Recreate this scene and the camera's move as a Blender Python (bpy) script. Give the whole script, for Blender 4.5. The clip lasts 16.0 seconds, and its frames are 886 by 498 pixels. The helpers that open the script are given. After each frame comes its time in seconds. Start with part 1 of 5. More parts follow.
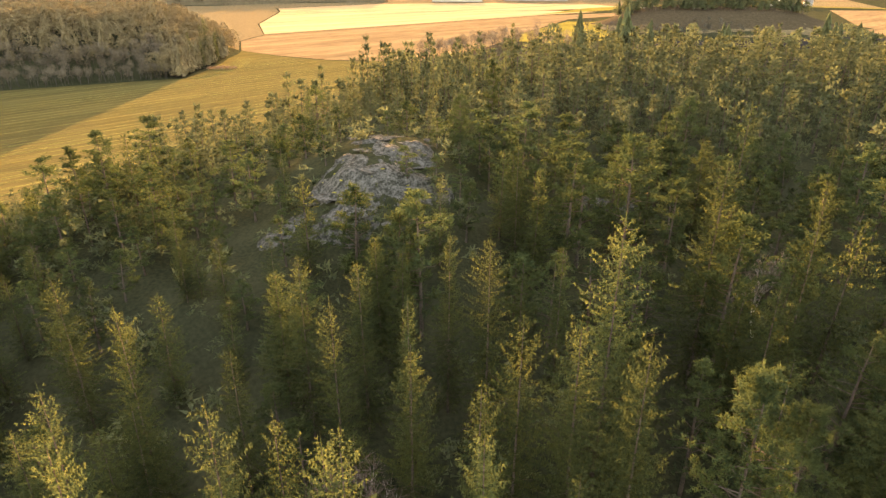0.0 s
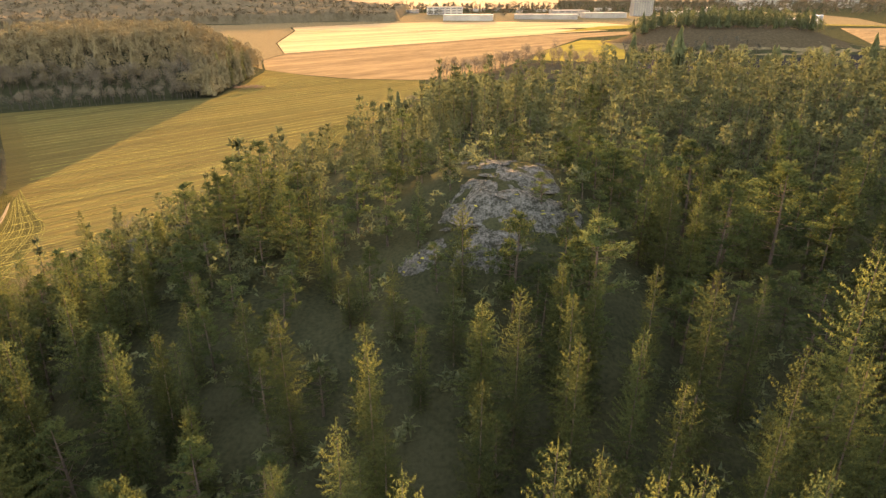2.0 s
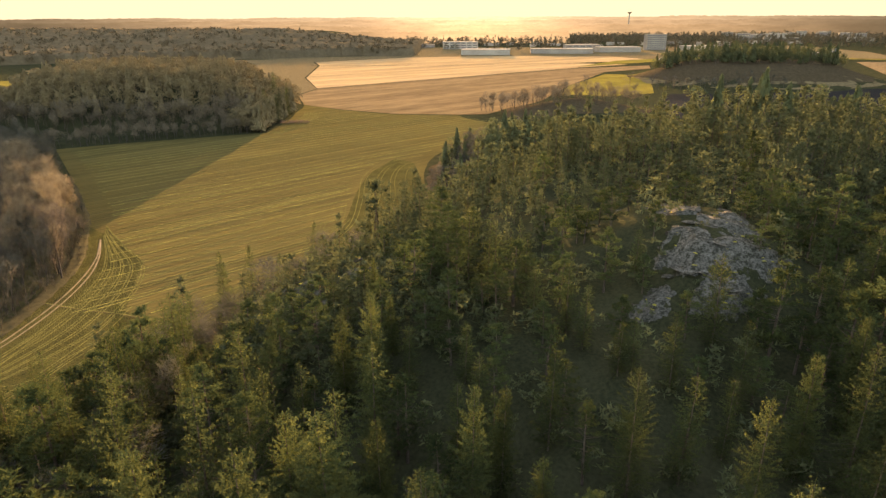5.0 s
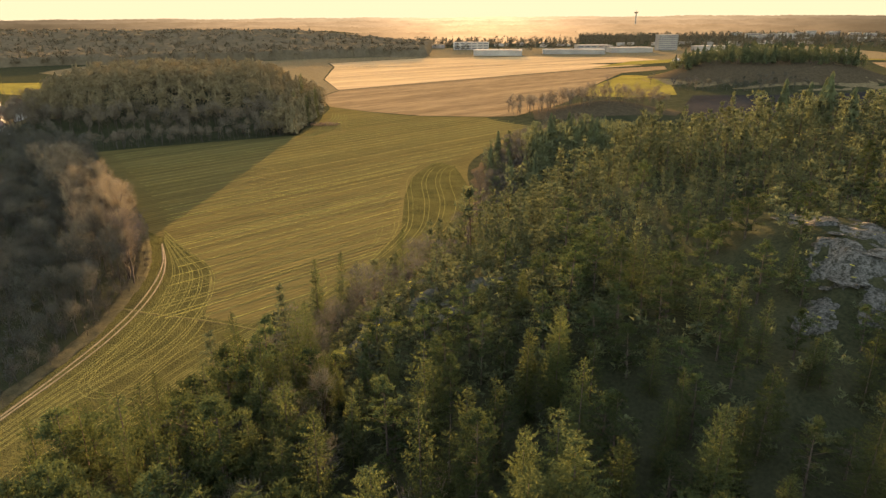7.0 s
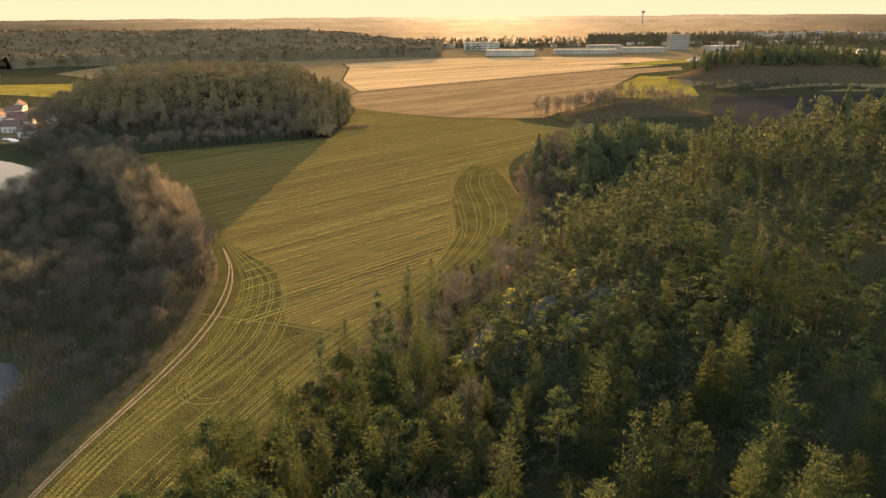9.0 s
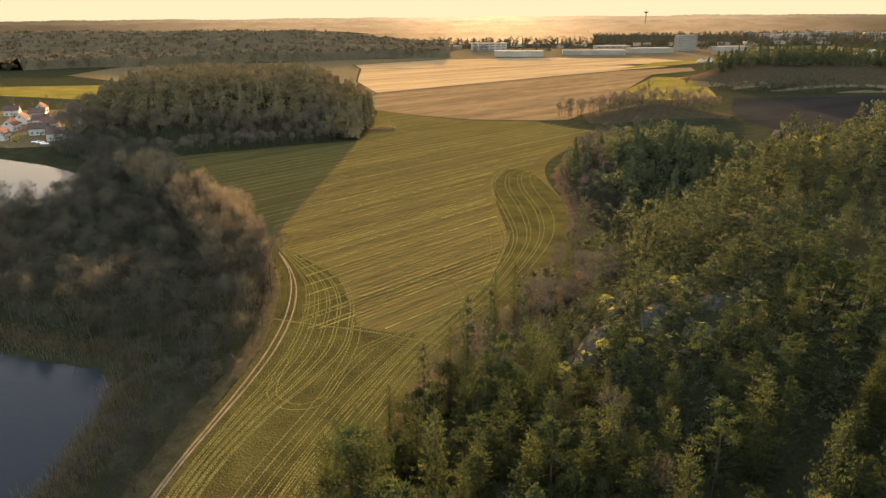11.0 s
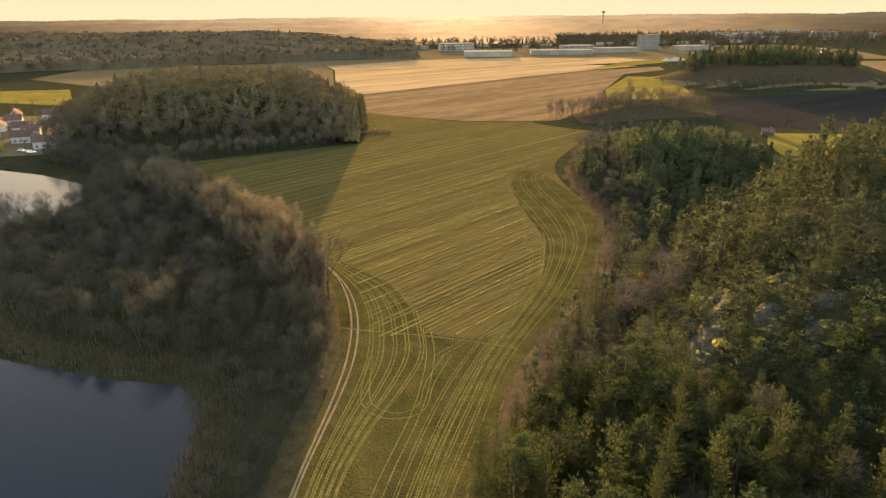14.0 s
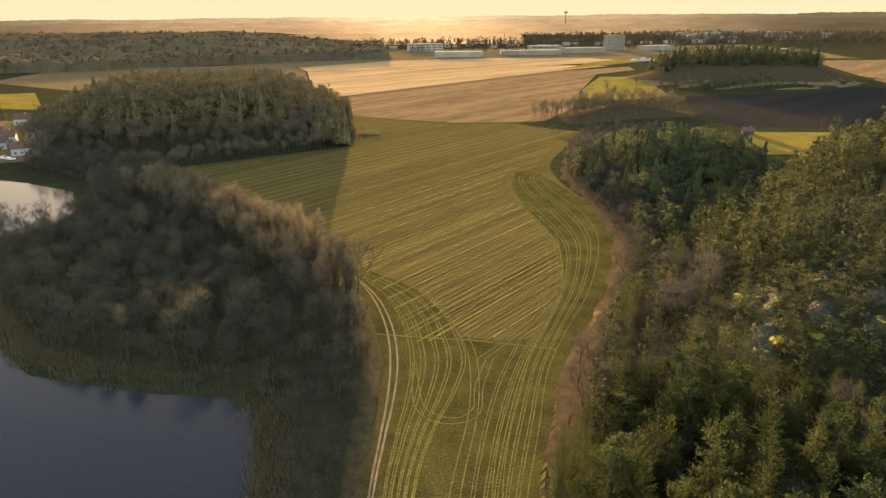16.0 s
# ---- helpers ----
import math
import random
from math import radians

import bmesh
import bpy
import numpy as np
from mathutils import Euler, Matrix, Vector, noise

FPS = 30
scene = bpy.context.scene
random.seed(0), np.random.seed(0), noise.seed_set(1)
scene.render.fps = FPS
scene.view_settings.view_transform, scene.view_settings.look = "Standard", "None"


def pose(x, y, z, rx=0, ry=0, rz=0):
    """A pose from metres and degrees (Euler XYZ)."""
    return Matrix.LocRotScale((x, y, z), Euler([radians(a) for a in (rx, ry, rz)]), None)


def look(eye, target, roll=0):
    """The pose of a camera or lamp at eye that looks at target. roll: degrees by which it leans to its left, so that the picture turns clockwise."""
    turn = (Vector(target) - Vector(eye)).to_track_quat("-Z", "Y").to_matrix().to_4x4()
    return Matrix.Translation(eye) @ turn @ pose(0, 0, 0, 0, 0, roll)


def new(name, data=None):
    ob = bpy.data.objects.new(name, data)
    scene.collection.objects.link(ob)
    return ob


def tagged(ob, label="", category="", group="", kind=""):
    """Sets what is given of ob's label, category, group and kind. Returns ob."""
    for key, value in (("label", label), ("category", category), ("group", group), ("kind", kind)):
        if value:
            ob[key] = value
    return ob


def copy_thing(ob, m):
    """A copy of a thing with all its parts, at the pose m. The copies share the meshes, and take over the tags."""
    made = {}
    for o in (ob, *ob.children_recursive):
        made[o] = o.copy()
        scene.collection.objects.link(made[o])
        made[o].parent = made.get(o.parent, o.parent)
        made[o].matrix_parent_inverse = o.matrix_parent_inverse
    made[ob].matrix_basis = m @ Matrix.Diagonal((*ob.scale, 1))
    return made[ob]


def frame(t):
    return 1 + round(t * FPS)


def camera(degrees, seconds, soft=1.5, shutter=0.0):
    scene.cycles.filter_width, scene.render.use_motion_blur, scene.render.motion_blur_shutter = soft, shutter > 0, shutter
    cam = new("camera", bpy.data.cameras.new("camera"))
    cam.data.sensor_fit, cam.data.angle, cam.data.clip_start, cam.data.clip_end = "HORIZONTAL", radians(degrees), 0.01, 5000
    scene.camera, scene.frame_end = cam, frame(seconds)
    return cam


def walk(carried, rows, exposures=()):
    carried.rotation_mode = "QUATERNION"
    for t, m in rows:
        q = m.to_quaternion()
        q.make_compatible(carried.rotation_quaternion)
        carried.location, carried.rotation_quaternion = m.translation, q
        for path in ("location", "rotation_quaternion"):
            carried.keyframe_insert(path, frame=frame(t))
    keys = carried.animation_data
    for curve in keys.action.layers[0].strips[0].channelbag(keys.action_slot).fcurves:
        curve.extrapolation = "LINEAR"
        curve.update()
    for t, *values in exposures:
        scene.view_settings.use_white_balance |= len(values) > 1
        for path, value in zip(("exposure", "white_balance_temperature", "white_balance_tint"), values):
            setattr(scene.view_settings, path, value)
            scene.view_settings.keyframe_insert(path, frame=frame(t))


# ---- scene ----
cam = camera(70.3, 16.0, soft=1.4)
METRES, EYE, TILT, LEAN, TURN = 145.0, 64.5, -24.4, 0.0, 0.0
ROWS = [
    (0.0, 0.0, 0.0, 0.0, 0.0, 0.0, -0.0),
    (0.5, -0.0257, -0.0006, 0.0016, 0.08, -0.04, -0.0),
    (1.0, -0.0542, -0.0017, 0.0036, 0.15, -0.08, 0.01),
    (1.5, -0.0832, -0.0034, 0.0056, 0.2, 0.16, 0.03),
    (2.0, -0.1077, -0.0053, 0.0073, 0.26, 1.44, 0.04),
    (2.5, -0.1351, -0.0078, 0.009, 0.34, 2.9, 0.03),
    (3.0, -0.1667, -0.0103, 0.0111, 0.41, 3.09, 0.03),
    (3.5, -0.1984, -0.0128, 0.0132, 0.47, 3.09, 0.02),
    (4.0, -0.2258, -0.0149, 0.0154, 0.53, 3.62, 0.02),
    (4.5, -0.2552, -0.0176, 0.0181, 0.58, 4.13, 0.01),
    (5.0, -0.2907, -0.0205, 0.0209, 0.62, 4.14, 0.01),
    (7.5, -0.4554, -0.0283, 0.0338, 0.89, 4.12, 0.01),
    (8.5, -0.5221, -0.0348, 0.0391, 1.0, 4.08, 0.01),
    (9.0, -0.5533, -0.0378, 0.0414, 1.05, 4.07, 0.0),
    (9.5, -0.5864, -0.0409, 0.0442, 1.1, 4.07, -0.01),
    (12.0, -0.744, -0.0505, 0.0536, 0.58, 4.07, 0.34),
    (12.5, -0.7759, -0.0525, 0.0558, -0.09, 4.05, 0.66),
    (13.0, -0.8061, -0.0541, 0.0578, -0.75, 4.03, 0.96),
    (13.5, -0.8381, -0.0552, 0.06, -1.64, 4.0, 1.36),
    (14.0, -0.8705, -0.0562, 0.0627, -2.51, 3.97, 1.75),
    (14.5, -0.9007, -0.0568, 0.0654, -3.28, 3.93, 2.08),
    (15.0, -0.9329, -0.0572, 0.0687, -4.12, 3.89, 2.45),
    (15.5, -0.965, -0.057, 0.0723, -4.92, 3.85, 2.79),
    (16.0, -0.9949, -0.0564, 0.0759, -5.61, 3.82, 3.1),
]
EXPO = 3.0
EXPOSED = [(0, 2.02, 8500, 32), (2, 1.78, 8200, 32), (3.5, 1.28, 7800, 29), (5, 1.06, 7500, 26), (9, 0.83, 7350, 24), (16, 0.75, 7300, 22)]
walk(cam, [(t, pose(0, 0, EYE, TILT, LEAN, TURN) @ pose(METRES * x, METRES * y, METRES * z, 90 + pitch, roll, yaw)) for t, x, y, z, yaw, pitch, roll in ROWS], exposures=[(t, EXPO + e, k, tint) for t, e, k, tint in EXPOSED])

# ---- world, sun ----
SUN_AZ, SUN_EL = 1.0, 4.5          # degrees: clockwise from +y, above the horizon
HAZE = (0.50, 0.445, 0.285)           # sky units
world = bpy.data.worlds.new("sky")
scene.world = world
world.use_nodes = True
wt = world.node_tree
wt.nodes.clear()
w_out = wt.nodes.new("ShaderNodeOutputWorld")
w_bg = wt.nodes.new("ShaderNodeBackground")
w_sky = wt.nodes.new("ShaderNodeTexSky")
w_sky.sky_type = "NISHITA"
w_sky.sun_disc = False
w_sky.sun_elevation = radians(SUN_EL)
w_sky.sun_rotation = radians(SUN_AZ)
w_sky.altitude = 60
w_sky.air_density = 1.0
w_sky.dust_density = 2.6
w_sky.ozone_density = 1.0
w_bg.inputs["Strength"].default_value = 0.15
w_hsv = wt.nodes.new("ShaderNodeHueSaturation")      # thin high haze greys the sky
w_hsv.inputs["Saturation"].default_value = 0.95
wt.links.new(w_sky.outputs[0], w_hsv.inputs["Color"])
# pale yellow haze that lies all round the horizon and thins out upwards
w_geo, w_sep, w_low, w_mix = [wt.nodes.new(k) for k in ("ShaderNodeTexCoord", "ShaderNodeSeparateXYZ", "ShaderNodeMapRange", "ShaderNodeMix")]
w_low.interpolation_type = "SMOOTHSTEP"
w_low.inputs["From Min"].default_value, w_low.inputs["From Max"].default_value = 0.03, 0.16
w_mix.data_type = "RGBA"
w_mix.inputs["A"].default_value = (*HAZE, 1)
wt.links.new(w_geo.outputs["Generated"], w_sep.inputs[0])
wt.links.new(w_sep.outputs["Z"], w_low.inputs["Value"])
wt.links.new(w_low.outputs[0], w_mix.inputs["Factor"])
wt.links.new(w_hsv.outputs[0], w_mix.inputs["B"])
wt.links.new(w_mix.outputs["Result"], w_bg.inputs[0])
wt.links.new(w_bg.outputs[0], w_out.inputs[0])

sun_data = bpy.data.lights.new("sun", "SUN")
sun_data.energy = 5.0
sun_data.angle = radians(0.6)
sun_data.color = (1.0, 0.69, 0.34)
sun_lamp = new("sun", sun_data)
sx, sy = math.sin(radians(SUN_AZ)), math.cos(radians(SUN_AZ))
sz = math.tan(radians(SUN_EL))
sun_lamp.matrix_world = look((sx * 100, sy * 100, sz * 100), (0, 0, 0))


# ---- materials ----
def material(name, dark, light, scale=1.0, fine=8.0, rough=0.9, bump=0.3, bump_scale=None, translucent=0.0,
             random_value=0.0, island=False, metallic=0.0, specular=0.0, stretch=None, stops=(0.35, 0.65), rows=0.0):
    """Two-scale noise between two base colours, fine relief, optional light through thin leaves."""
    m = bpy.data.materials.new(name)
    m.use_nodes = True
    nt = m.node_tree
    nt.nodes.clear()
    N, L = nt.nodes.new, nt.links.new
    out = N("ShaderNodeOutputMaterial")
    pb = N("ShaderNodeBsdfPrincipled")
    tc = N("ShaderNodeNewGeometry")
    vec = tc.outputs["Position"]
    if stretch:
        mp = N("ShaderNodeMapping")
        mp.inputs["Rotation"].default_value = (0, 0, radians(stretch[0]))
        L(vec, mp.inputs["Vector"])
        mp2 = N("ShaderNodeMapping")
        mp2.inputs["Scale"].default_value = stretch[1]
        L(mp.outputs[0], mp2.inputs["Vector"])
        vec = mp2.outputs[0]
    n1, n2 = N("ShaderNodeTexNoise"), N("ShaderNodeTexNoise")
    n1.inputs["Scale"].default_value, n1.inputs["Detail"].default_value = scale, 5
    n2.inputs["Scale"].default_value, n2.inputs["Detail"].default_value = fine, 3
    L(vec, n1.inputs["Vector"])
    L(vec, n2.inputs["Vector"])
    mx = N("ShaderNodeMath")
    mx.operation = "MULTIPLY_ADD"
    mx.inputs[1].default_value = 0.5
    L(n2.outputs["Fac"], mx.inputs[0])
    half = N("ShaderNodeMath")
    half.operation = "MULTIPLY"
    half.inputs[1].default_value = 0.5
    L(n1.outputs["Fac"], half.inputs[0])
    L(half.outputs[0], mx.inputs[2])
    if rows:
        wv = N("ShaderNodeTexWave")
        wv.bands_direction = "Y"
        wv.inputs["Scale"].default_value = 0.314 / rows
        wv.inputs["Distortion"].default_value, wv.inputs["Detail"].default_value = 1.2, 3
        wv.inputs["Detail Scale"].default_value = 0.4
        L(vec, wv.inputs["Vector"])
        add = N("ShaderNodeMath")
        add.operation = "MULTIPLY_ADD"
        add.inputs[1].default_value = 0.13
        L(wv.outputs["Fac"], add.inputs[0])
        sub = N("ShaderNodeMath")
        sub.operation = "SUBTRACT"
        sub.inputs[1].default_value = 0.065
        L(mx.outputs[0], sub.inputs[0])
        L(sub.outputs[0], add.inputs[2])
        mx = add
    ramp = N("ShaderNodeValToRGB")
    ramp.color_ramp.elements[0].position, ramp.color_ramp.elements[1].position = stops
    ramp.color_ramp.elements[0].color = (*dark, 1)
    ramp.color_ramp.elements[1].color = (*light, 1)
    L(mx.outputs[0], ramp.inputs[0])
    col = ramp.outputs[0]
    if random_value:
        hsv = N("ShaderNodeHueSaturation")
        mr = N("ShaderNodeMapRange")
        mr.inputs["To Min"].default_value, mr.inputs["To Max"].default_value = 1 - random_value, 1 + random_value
        if island:
            L(tc.outputs["Random Per Island"], mr.inputs["Value"])
        else:
            oi = N("ShaderNodeObjectInfo")
            L(oi.outputs["Random"], mr.inputs["Value"])
        L(mr.outputs[0], hsv.inputs["Value"])
        mh = N("ShaderNodeMapRange")
        mh.inputs["To Min"].default_value, mh.inputs["To Max"].default_value = 0.48, 0.515
        L(n1.outputs["Fac"], mh.inputs["Value"])
        L(mh.outputs[0], hsv.inputs["Hue"])
        L(col, hsv.inputs["Color"])
        col = hsv.outputs[0]
    L(col, pb.inputs["Base Color"])
    pb.inputs["Roughness"].default_value = rough
    pb.inputs["Metallic"].default_value = metallic
    pb.inputs["Specular IOR Level"].default_value = specular
    if bump:
        bp = N("ShaderNodeBump")
        bp.inputs["Strength"].default_value = bump
        bp.inputs["Distance"].default_value = 0.5 / (bump_scale or fine)
        L(n2.outputs["Fac"], bp.inputs["Height"])
        L(bp.outputs[0], pb.inputs["Normal"])
    if translucent:
        tr = N("ShaderNodeBsdfTranslucent")
        L(col, tr.inputs[0])
        ms = N("ShaderNodeMixShader")
        ms.inputs[0].default_value = translucent
        L(pb.outputs[0], ms.inputs[1])
        L(tr.outputs[0], ms.inputs[2])
        L(ms.outputs[0], out.inputs[0])
    else:
        L(pb.outputs[0], out.inputs[0])
    return m


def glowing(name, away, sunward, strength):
    """Far country: lit haze painted as emission, stronger towards the sun."""
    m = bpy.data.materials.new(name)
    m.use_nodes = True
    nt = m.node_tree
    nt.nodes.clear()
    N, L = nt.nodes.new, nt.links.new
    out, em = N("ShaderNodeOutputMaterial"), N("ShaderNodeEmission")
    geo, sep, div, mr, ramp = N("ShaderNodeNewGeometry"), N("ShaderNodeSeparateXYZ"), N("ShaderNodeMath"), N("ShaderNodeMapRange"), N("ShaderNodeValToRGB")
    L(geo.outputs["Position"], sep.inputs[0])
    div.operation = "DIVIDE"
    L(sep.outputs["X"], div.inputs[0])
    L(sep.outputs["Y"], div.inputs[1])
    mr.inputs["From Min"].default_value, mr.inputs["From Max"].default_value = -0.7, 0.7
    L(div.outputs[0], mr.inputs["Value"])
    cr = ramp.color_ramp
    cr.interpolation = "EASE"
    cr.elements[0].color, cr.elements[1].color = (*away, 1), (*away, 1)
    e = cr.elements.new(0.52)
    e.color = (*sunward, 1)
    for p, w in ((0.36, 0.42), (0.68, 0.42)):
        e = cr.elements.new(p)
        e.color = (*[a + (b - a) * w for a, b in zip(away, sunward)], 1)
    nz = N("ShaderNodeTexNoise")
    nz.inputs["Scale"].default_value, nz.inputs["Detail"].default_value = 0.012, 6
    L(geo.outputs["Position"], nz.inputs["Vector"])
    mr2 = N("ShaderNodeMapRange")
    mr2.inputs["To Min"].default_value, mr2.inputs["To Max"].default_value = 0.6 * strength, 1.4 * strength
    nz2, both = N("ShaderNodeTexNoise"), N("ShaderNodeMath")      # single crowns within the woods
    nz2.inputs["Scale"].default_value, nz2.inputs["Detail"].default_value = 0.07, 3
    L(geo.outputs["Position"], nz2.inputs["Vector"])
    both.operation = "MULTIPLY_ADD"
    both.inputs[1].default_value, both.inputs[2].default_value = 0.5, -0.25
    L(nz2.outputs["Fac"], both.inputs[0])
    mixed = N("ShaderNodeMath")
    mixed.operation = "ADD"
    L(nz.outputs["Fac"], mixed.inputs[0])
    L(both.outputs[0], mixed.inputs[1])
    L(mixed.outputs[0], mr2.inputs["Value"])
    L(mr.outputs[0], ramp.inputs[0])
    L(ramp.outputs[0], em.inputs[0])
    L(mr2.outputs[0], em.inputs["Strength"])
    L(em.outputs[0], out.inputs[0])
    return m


M_floor = material("forest_floor", (0.011, 0.013, 0.007), (0.029, 0.029, 0.015), 0.15, 2.5, 0.95, 0.6)
M_field = material("young_crop", (0.027, 0.0228, 0.0105), (0.072, 0.0615, 0.021), 0.10, 1.6, 0.85, 1.0, bump_scale=0.6, stretch=(-44, (0.03, 1.0, 1.0)), rows=2.4, stops=(0.26, 0.74))
# its own trodden green, with dimmer light on the near ground painted in
M_headland = material("trodden_dimmed_headland", (0.019, 0.018, 0.008), (0.049, 0.047, 0.016), 0.12, 3.0, 0.85, 1.0, bump_scale=0.8)
M_track = material("trodden_crop", (0.036, 0.034, 0.013), (0.112, 0.108, 0.034), 0.4, 3.0, 0.85, 1.0, bump_scale=0.7, stops=(0.28, 0.74))
# brighter copy of the trodden crop: sunlit row sides painted into its colour
M_tram = material("sun_painted_crop_row", (0.062, 0.058, 0.017), (0.168, 0.158, 0.045), 0.3, 2.5, 0.85, 1.0, bump_scale=0.7, stops=(0.30, 0.70))
M_rut = material("bare_rut", (0.03, 0.022, 0.012), (0.06, 0.045, 0.025), 0.4, 3.0, 0.9, 0.8)
M_lane = material("gravel_lane", (0.062, 0.052, 0.032), (0.14, 0.112, 0.070), 0.4, 4.0, 0.85, 0.5)
# soil brown lightened to paint in the haze veil over the far fields
M_plough = material("hazed_ploughed_soil", (0.056, 0.040, 0.021), (0.132, 0.096, 0.050), 0.04, 0.4, 0.8, 1.0, bump_scale=0.5, stretch=(-40, (0.1, 1.0, 1.0)))
# soil colour darkened to stand in for the knoll's shadow
M_shadesoil = material("shade_painted_soil", (0.010, 0.010, 0.0095), (0.021, 0.020, 0.018), 0.03, 1.2, 0.9, 0.6, bump_scale=1.0, stretch=(-30, (0.1, 1.0, 1.0)))
M_stubble = material("pale_stubble", (0.115, 0.083, 0.043), (0.245, 0.178, 0.092), 0.03, 0.25, 0.75, 1.0, bump_scale=0.4, stretch=(-35, (0.06, 1.0, 1.0)))
M_meadow = material("lit_meadow", (0.062, 0.054, 0.014), (0.11, 0.095, 0.022), 0.04, 1.2, 0.85, 1.0, bump_scale=0.5)
M_drygrass = material("dry_bank_grass", (0.05, 0.04, 0.02), (0.11, 0.085, 0.045), 0.3, 2.5, 0.95, 0.8)
M_verge = material("brown_verge_grass", (0.024, 0.019, 0.011), (0.052, 0.040, 0.023), 0.4, 3.0, 0.95, 0.8)
M_bank = material("dark_bank_grass", (0.018, 0.017, 0.010), (0.046, 0.040, 0.021), 0.4, 3.0, 0.95, 0.8)
M_reed = material("reed_stalks", (0.060, 0.050, 0.030), (0.11, 0.09, 0.054), 0.5, 3.0, 0.9, 0.0, translucent=0.3)
M_spruce = material("spruce_needles", (0.014, 0.023, 0.011), (0.049, 0.053, 0.0165), 0.35, 3.0, 0.7, 0.0, translucent=0.29, random_value=0.3)
M_pine = material("pine_needles", (0.013, 0.022, 0.011), (0.042, 0.050, 0.0165), 0.35, 3.0, 0.7, 0.0, translucent=0.2, random_value=0.3)
# needle green raised a quarter to paint in haze over the farther hill
M_wood_stuff = material("hazed_mixed_needles", (0.028, 0.036, 0.020), (0.066, 0.071, 0.031), 0.15, 2.0, 0.75, 0.0, translucent=0.2, random_value=0.25, island=False)
# lighter brown-orange than the near wood: haze painted into the grove's colour
M_grove = material("hazed_mixed_wood", (0.072, 0.058, 0.030), (0.136, 0.108, 0.057), 0.10, 1.2, 0.85, 0.0, translucent=0.05)
# leafless brown, lightened and kept narrow in tone to paint in haze
M_farwood = material("hazed_leafless_wood", (0.050, 0.040, 0.023), (0.082, 0.064, 0.038), 0.035, 0.25, 0.9, 0.0)
M_bark = material("conifer_bark", (0.028, 0.022, 0.017), (0.070, 0.054, 0.041), 1.0, 6.0, 0.95, 0.5)
M_twig = material("bare_twigs", (0.027, 0.027, 0.023), (0.058, 0.055, 0.046), 0.4, 3.0, 0.95, 0.0, translucent=0.15, random_value=0.2)
M_twighaze = material("grey_brown_twigs", (0.030, 0.030, 0.022), (0.066, 0.062, 0.046), 0.12, 2.0, 0.95, 0.0, translucent=0.15)
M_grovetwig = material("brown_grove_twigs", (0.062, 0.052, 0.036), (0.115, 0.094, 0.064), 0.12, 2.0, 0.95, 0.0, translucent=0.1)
M_greybark = material("grey_brown_bark", (0.026, 0.022, 0.018), (0.065, 0.056, 0.045), 0.6, 5.0, 0.95, 0.2)
M_birch = material("pale_bark", (0.14, 0.12, 0.10), (0.30, 0.27, 0.23), 0.6, 5.0, 0.9, 0.2)
M_poplar = material("poplar_twigs", (0.075, 0.063, 0.041), (0.135, 0.112, 0.070), 0.4, 3.0, 0.95, 0.0, translucent=0.15, random_value=0.15)
M_pinktwig = material("birch_twigs", (0.055, 0.042, 0.034), (0.11, 0.082, 0.066), 0.4, 3.0, 0.95, 0.0, translucent=0.2)
M_darktwig = material("alder_twigs", (0.035, 0.03, 0.028), (0.07, 0.06, 0.055), 0.4, 3.0, 0.95, 0.0)
M_rust = material("rusty_leaves", (0.14, 0.06, 0.02), (0.28, 0.13, 0.04), 0.5, 3.0, 0.8, 0.0, translucent=0.35)
M_bush = material("yellow_bush", (0.20, 0.16, 0.03), (0.36, 0.30, 0.06), 0.5, 3.0, 0.8, 0.0, translucent=0.4)
M_rock = material("lichened_rock", (0.020, 0.020, 0.015), (0.088, 0.084, 0.069), 1.3, 4.0, 0.95, 1.0, stops=(0.42, 0.66))
M_ledge = material("dark_mossy_rock", (0.018, 0.019, 0.013), (0.070, 0.066, 0.050), 0.9, 4.0, 0.95, 1.0, stops=(0.42, 0.70))
M_moss = material("moss_on_rock", (0.06, 0.056, 0.014), (0.19, 0.165, 0.03), 0.6, 3.0, 0.95, 0.8)
M_white = material("white_render", (0.24, 0.23, 0.21), (0.34, 0.33, 0.30), 0.3, 2.0, 0.85, 0.1, random_value=0.08)
M_roof = material("red_roof_tile", (0.062, 0.042, 0.034), (0.105, 0.066, 0.052), 0.6, 3.0, 0.8, 0.3, random_value=0.15)
M_glass = material("dark_glass", (0.05, 0.05, 0.05), (0.09, 0.09, 0.09), 0.5, 2.0, 0.2, 0.0, specular=0.4)
M_works = material("weathered_pale_panel", (0.17, 0.15, 0.12), (0.26, 0.23, 0.18), 0.05, 0.5, 0.85, 0.1, random_value=0.2)
M_red = material("falu_red_board", (0.075, 0.038, 0.028), (0.115, 0.055, 0.042), 0.8, 4.0, 0.9, 0.2)
M_metal = material("grey_sheet_metal", (0.10, 0.10, 0.10), (0.17, 0.17, 0.17), 0.2, 1.0, 0.45, 0.1, metallic=0.3, specular=0.4)
M_flatroof = material("pale_flat_roof", (0.15, 0.13, 0.10), (0.24, 0.21, 0.165), 0.05, 0.5, 0.6, 0.1)
M_concrete = material("pale_concrete", (0.13, 0.115, 0.092), (0.21, 0.185, 0.15), 0.05, 0.5, 0.85, 0.1, random_value=0.15)
M_car = material("white_car_paint", (0.60, 0.60, 0.60), (0.75, 0.75, 0.75), 1.0, 3.0, 0.25, 0.0, specular=0.5)
M_tyre = material("black_rubber", (0.015, 0.015, 0.015), (0.03, 0.03, 0.03), 2.0, 8.0, 0.9, 0.0)

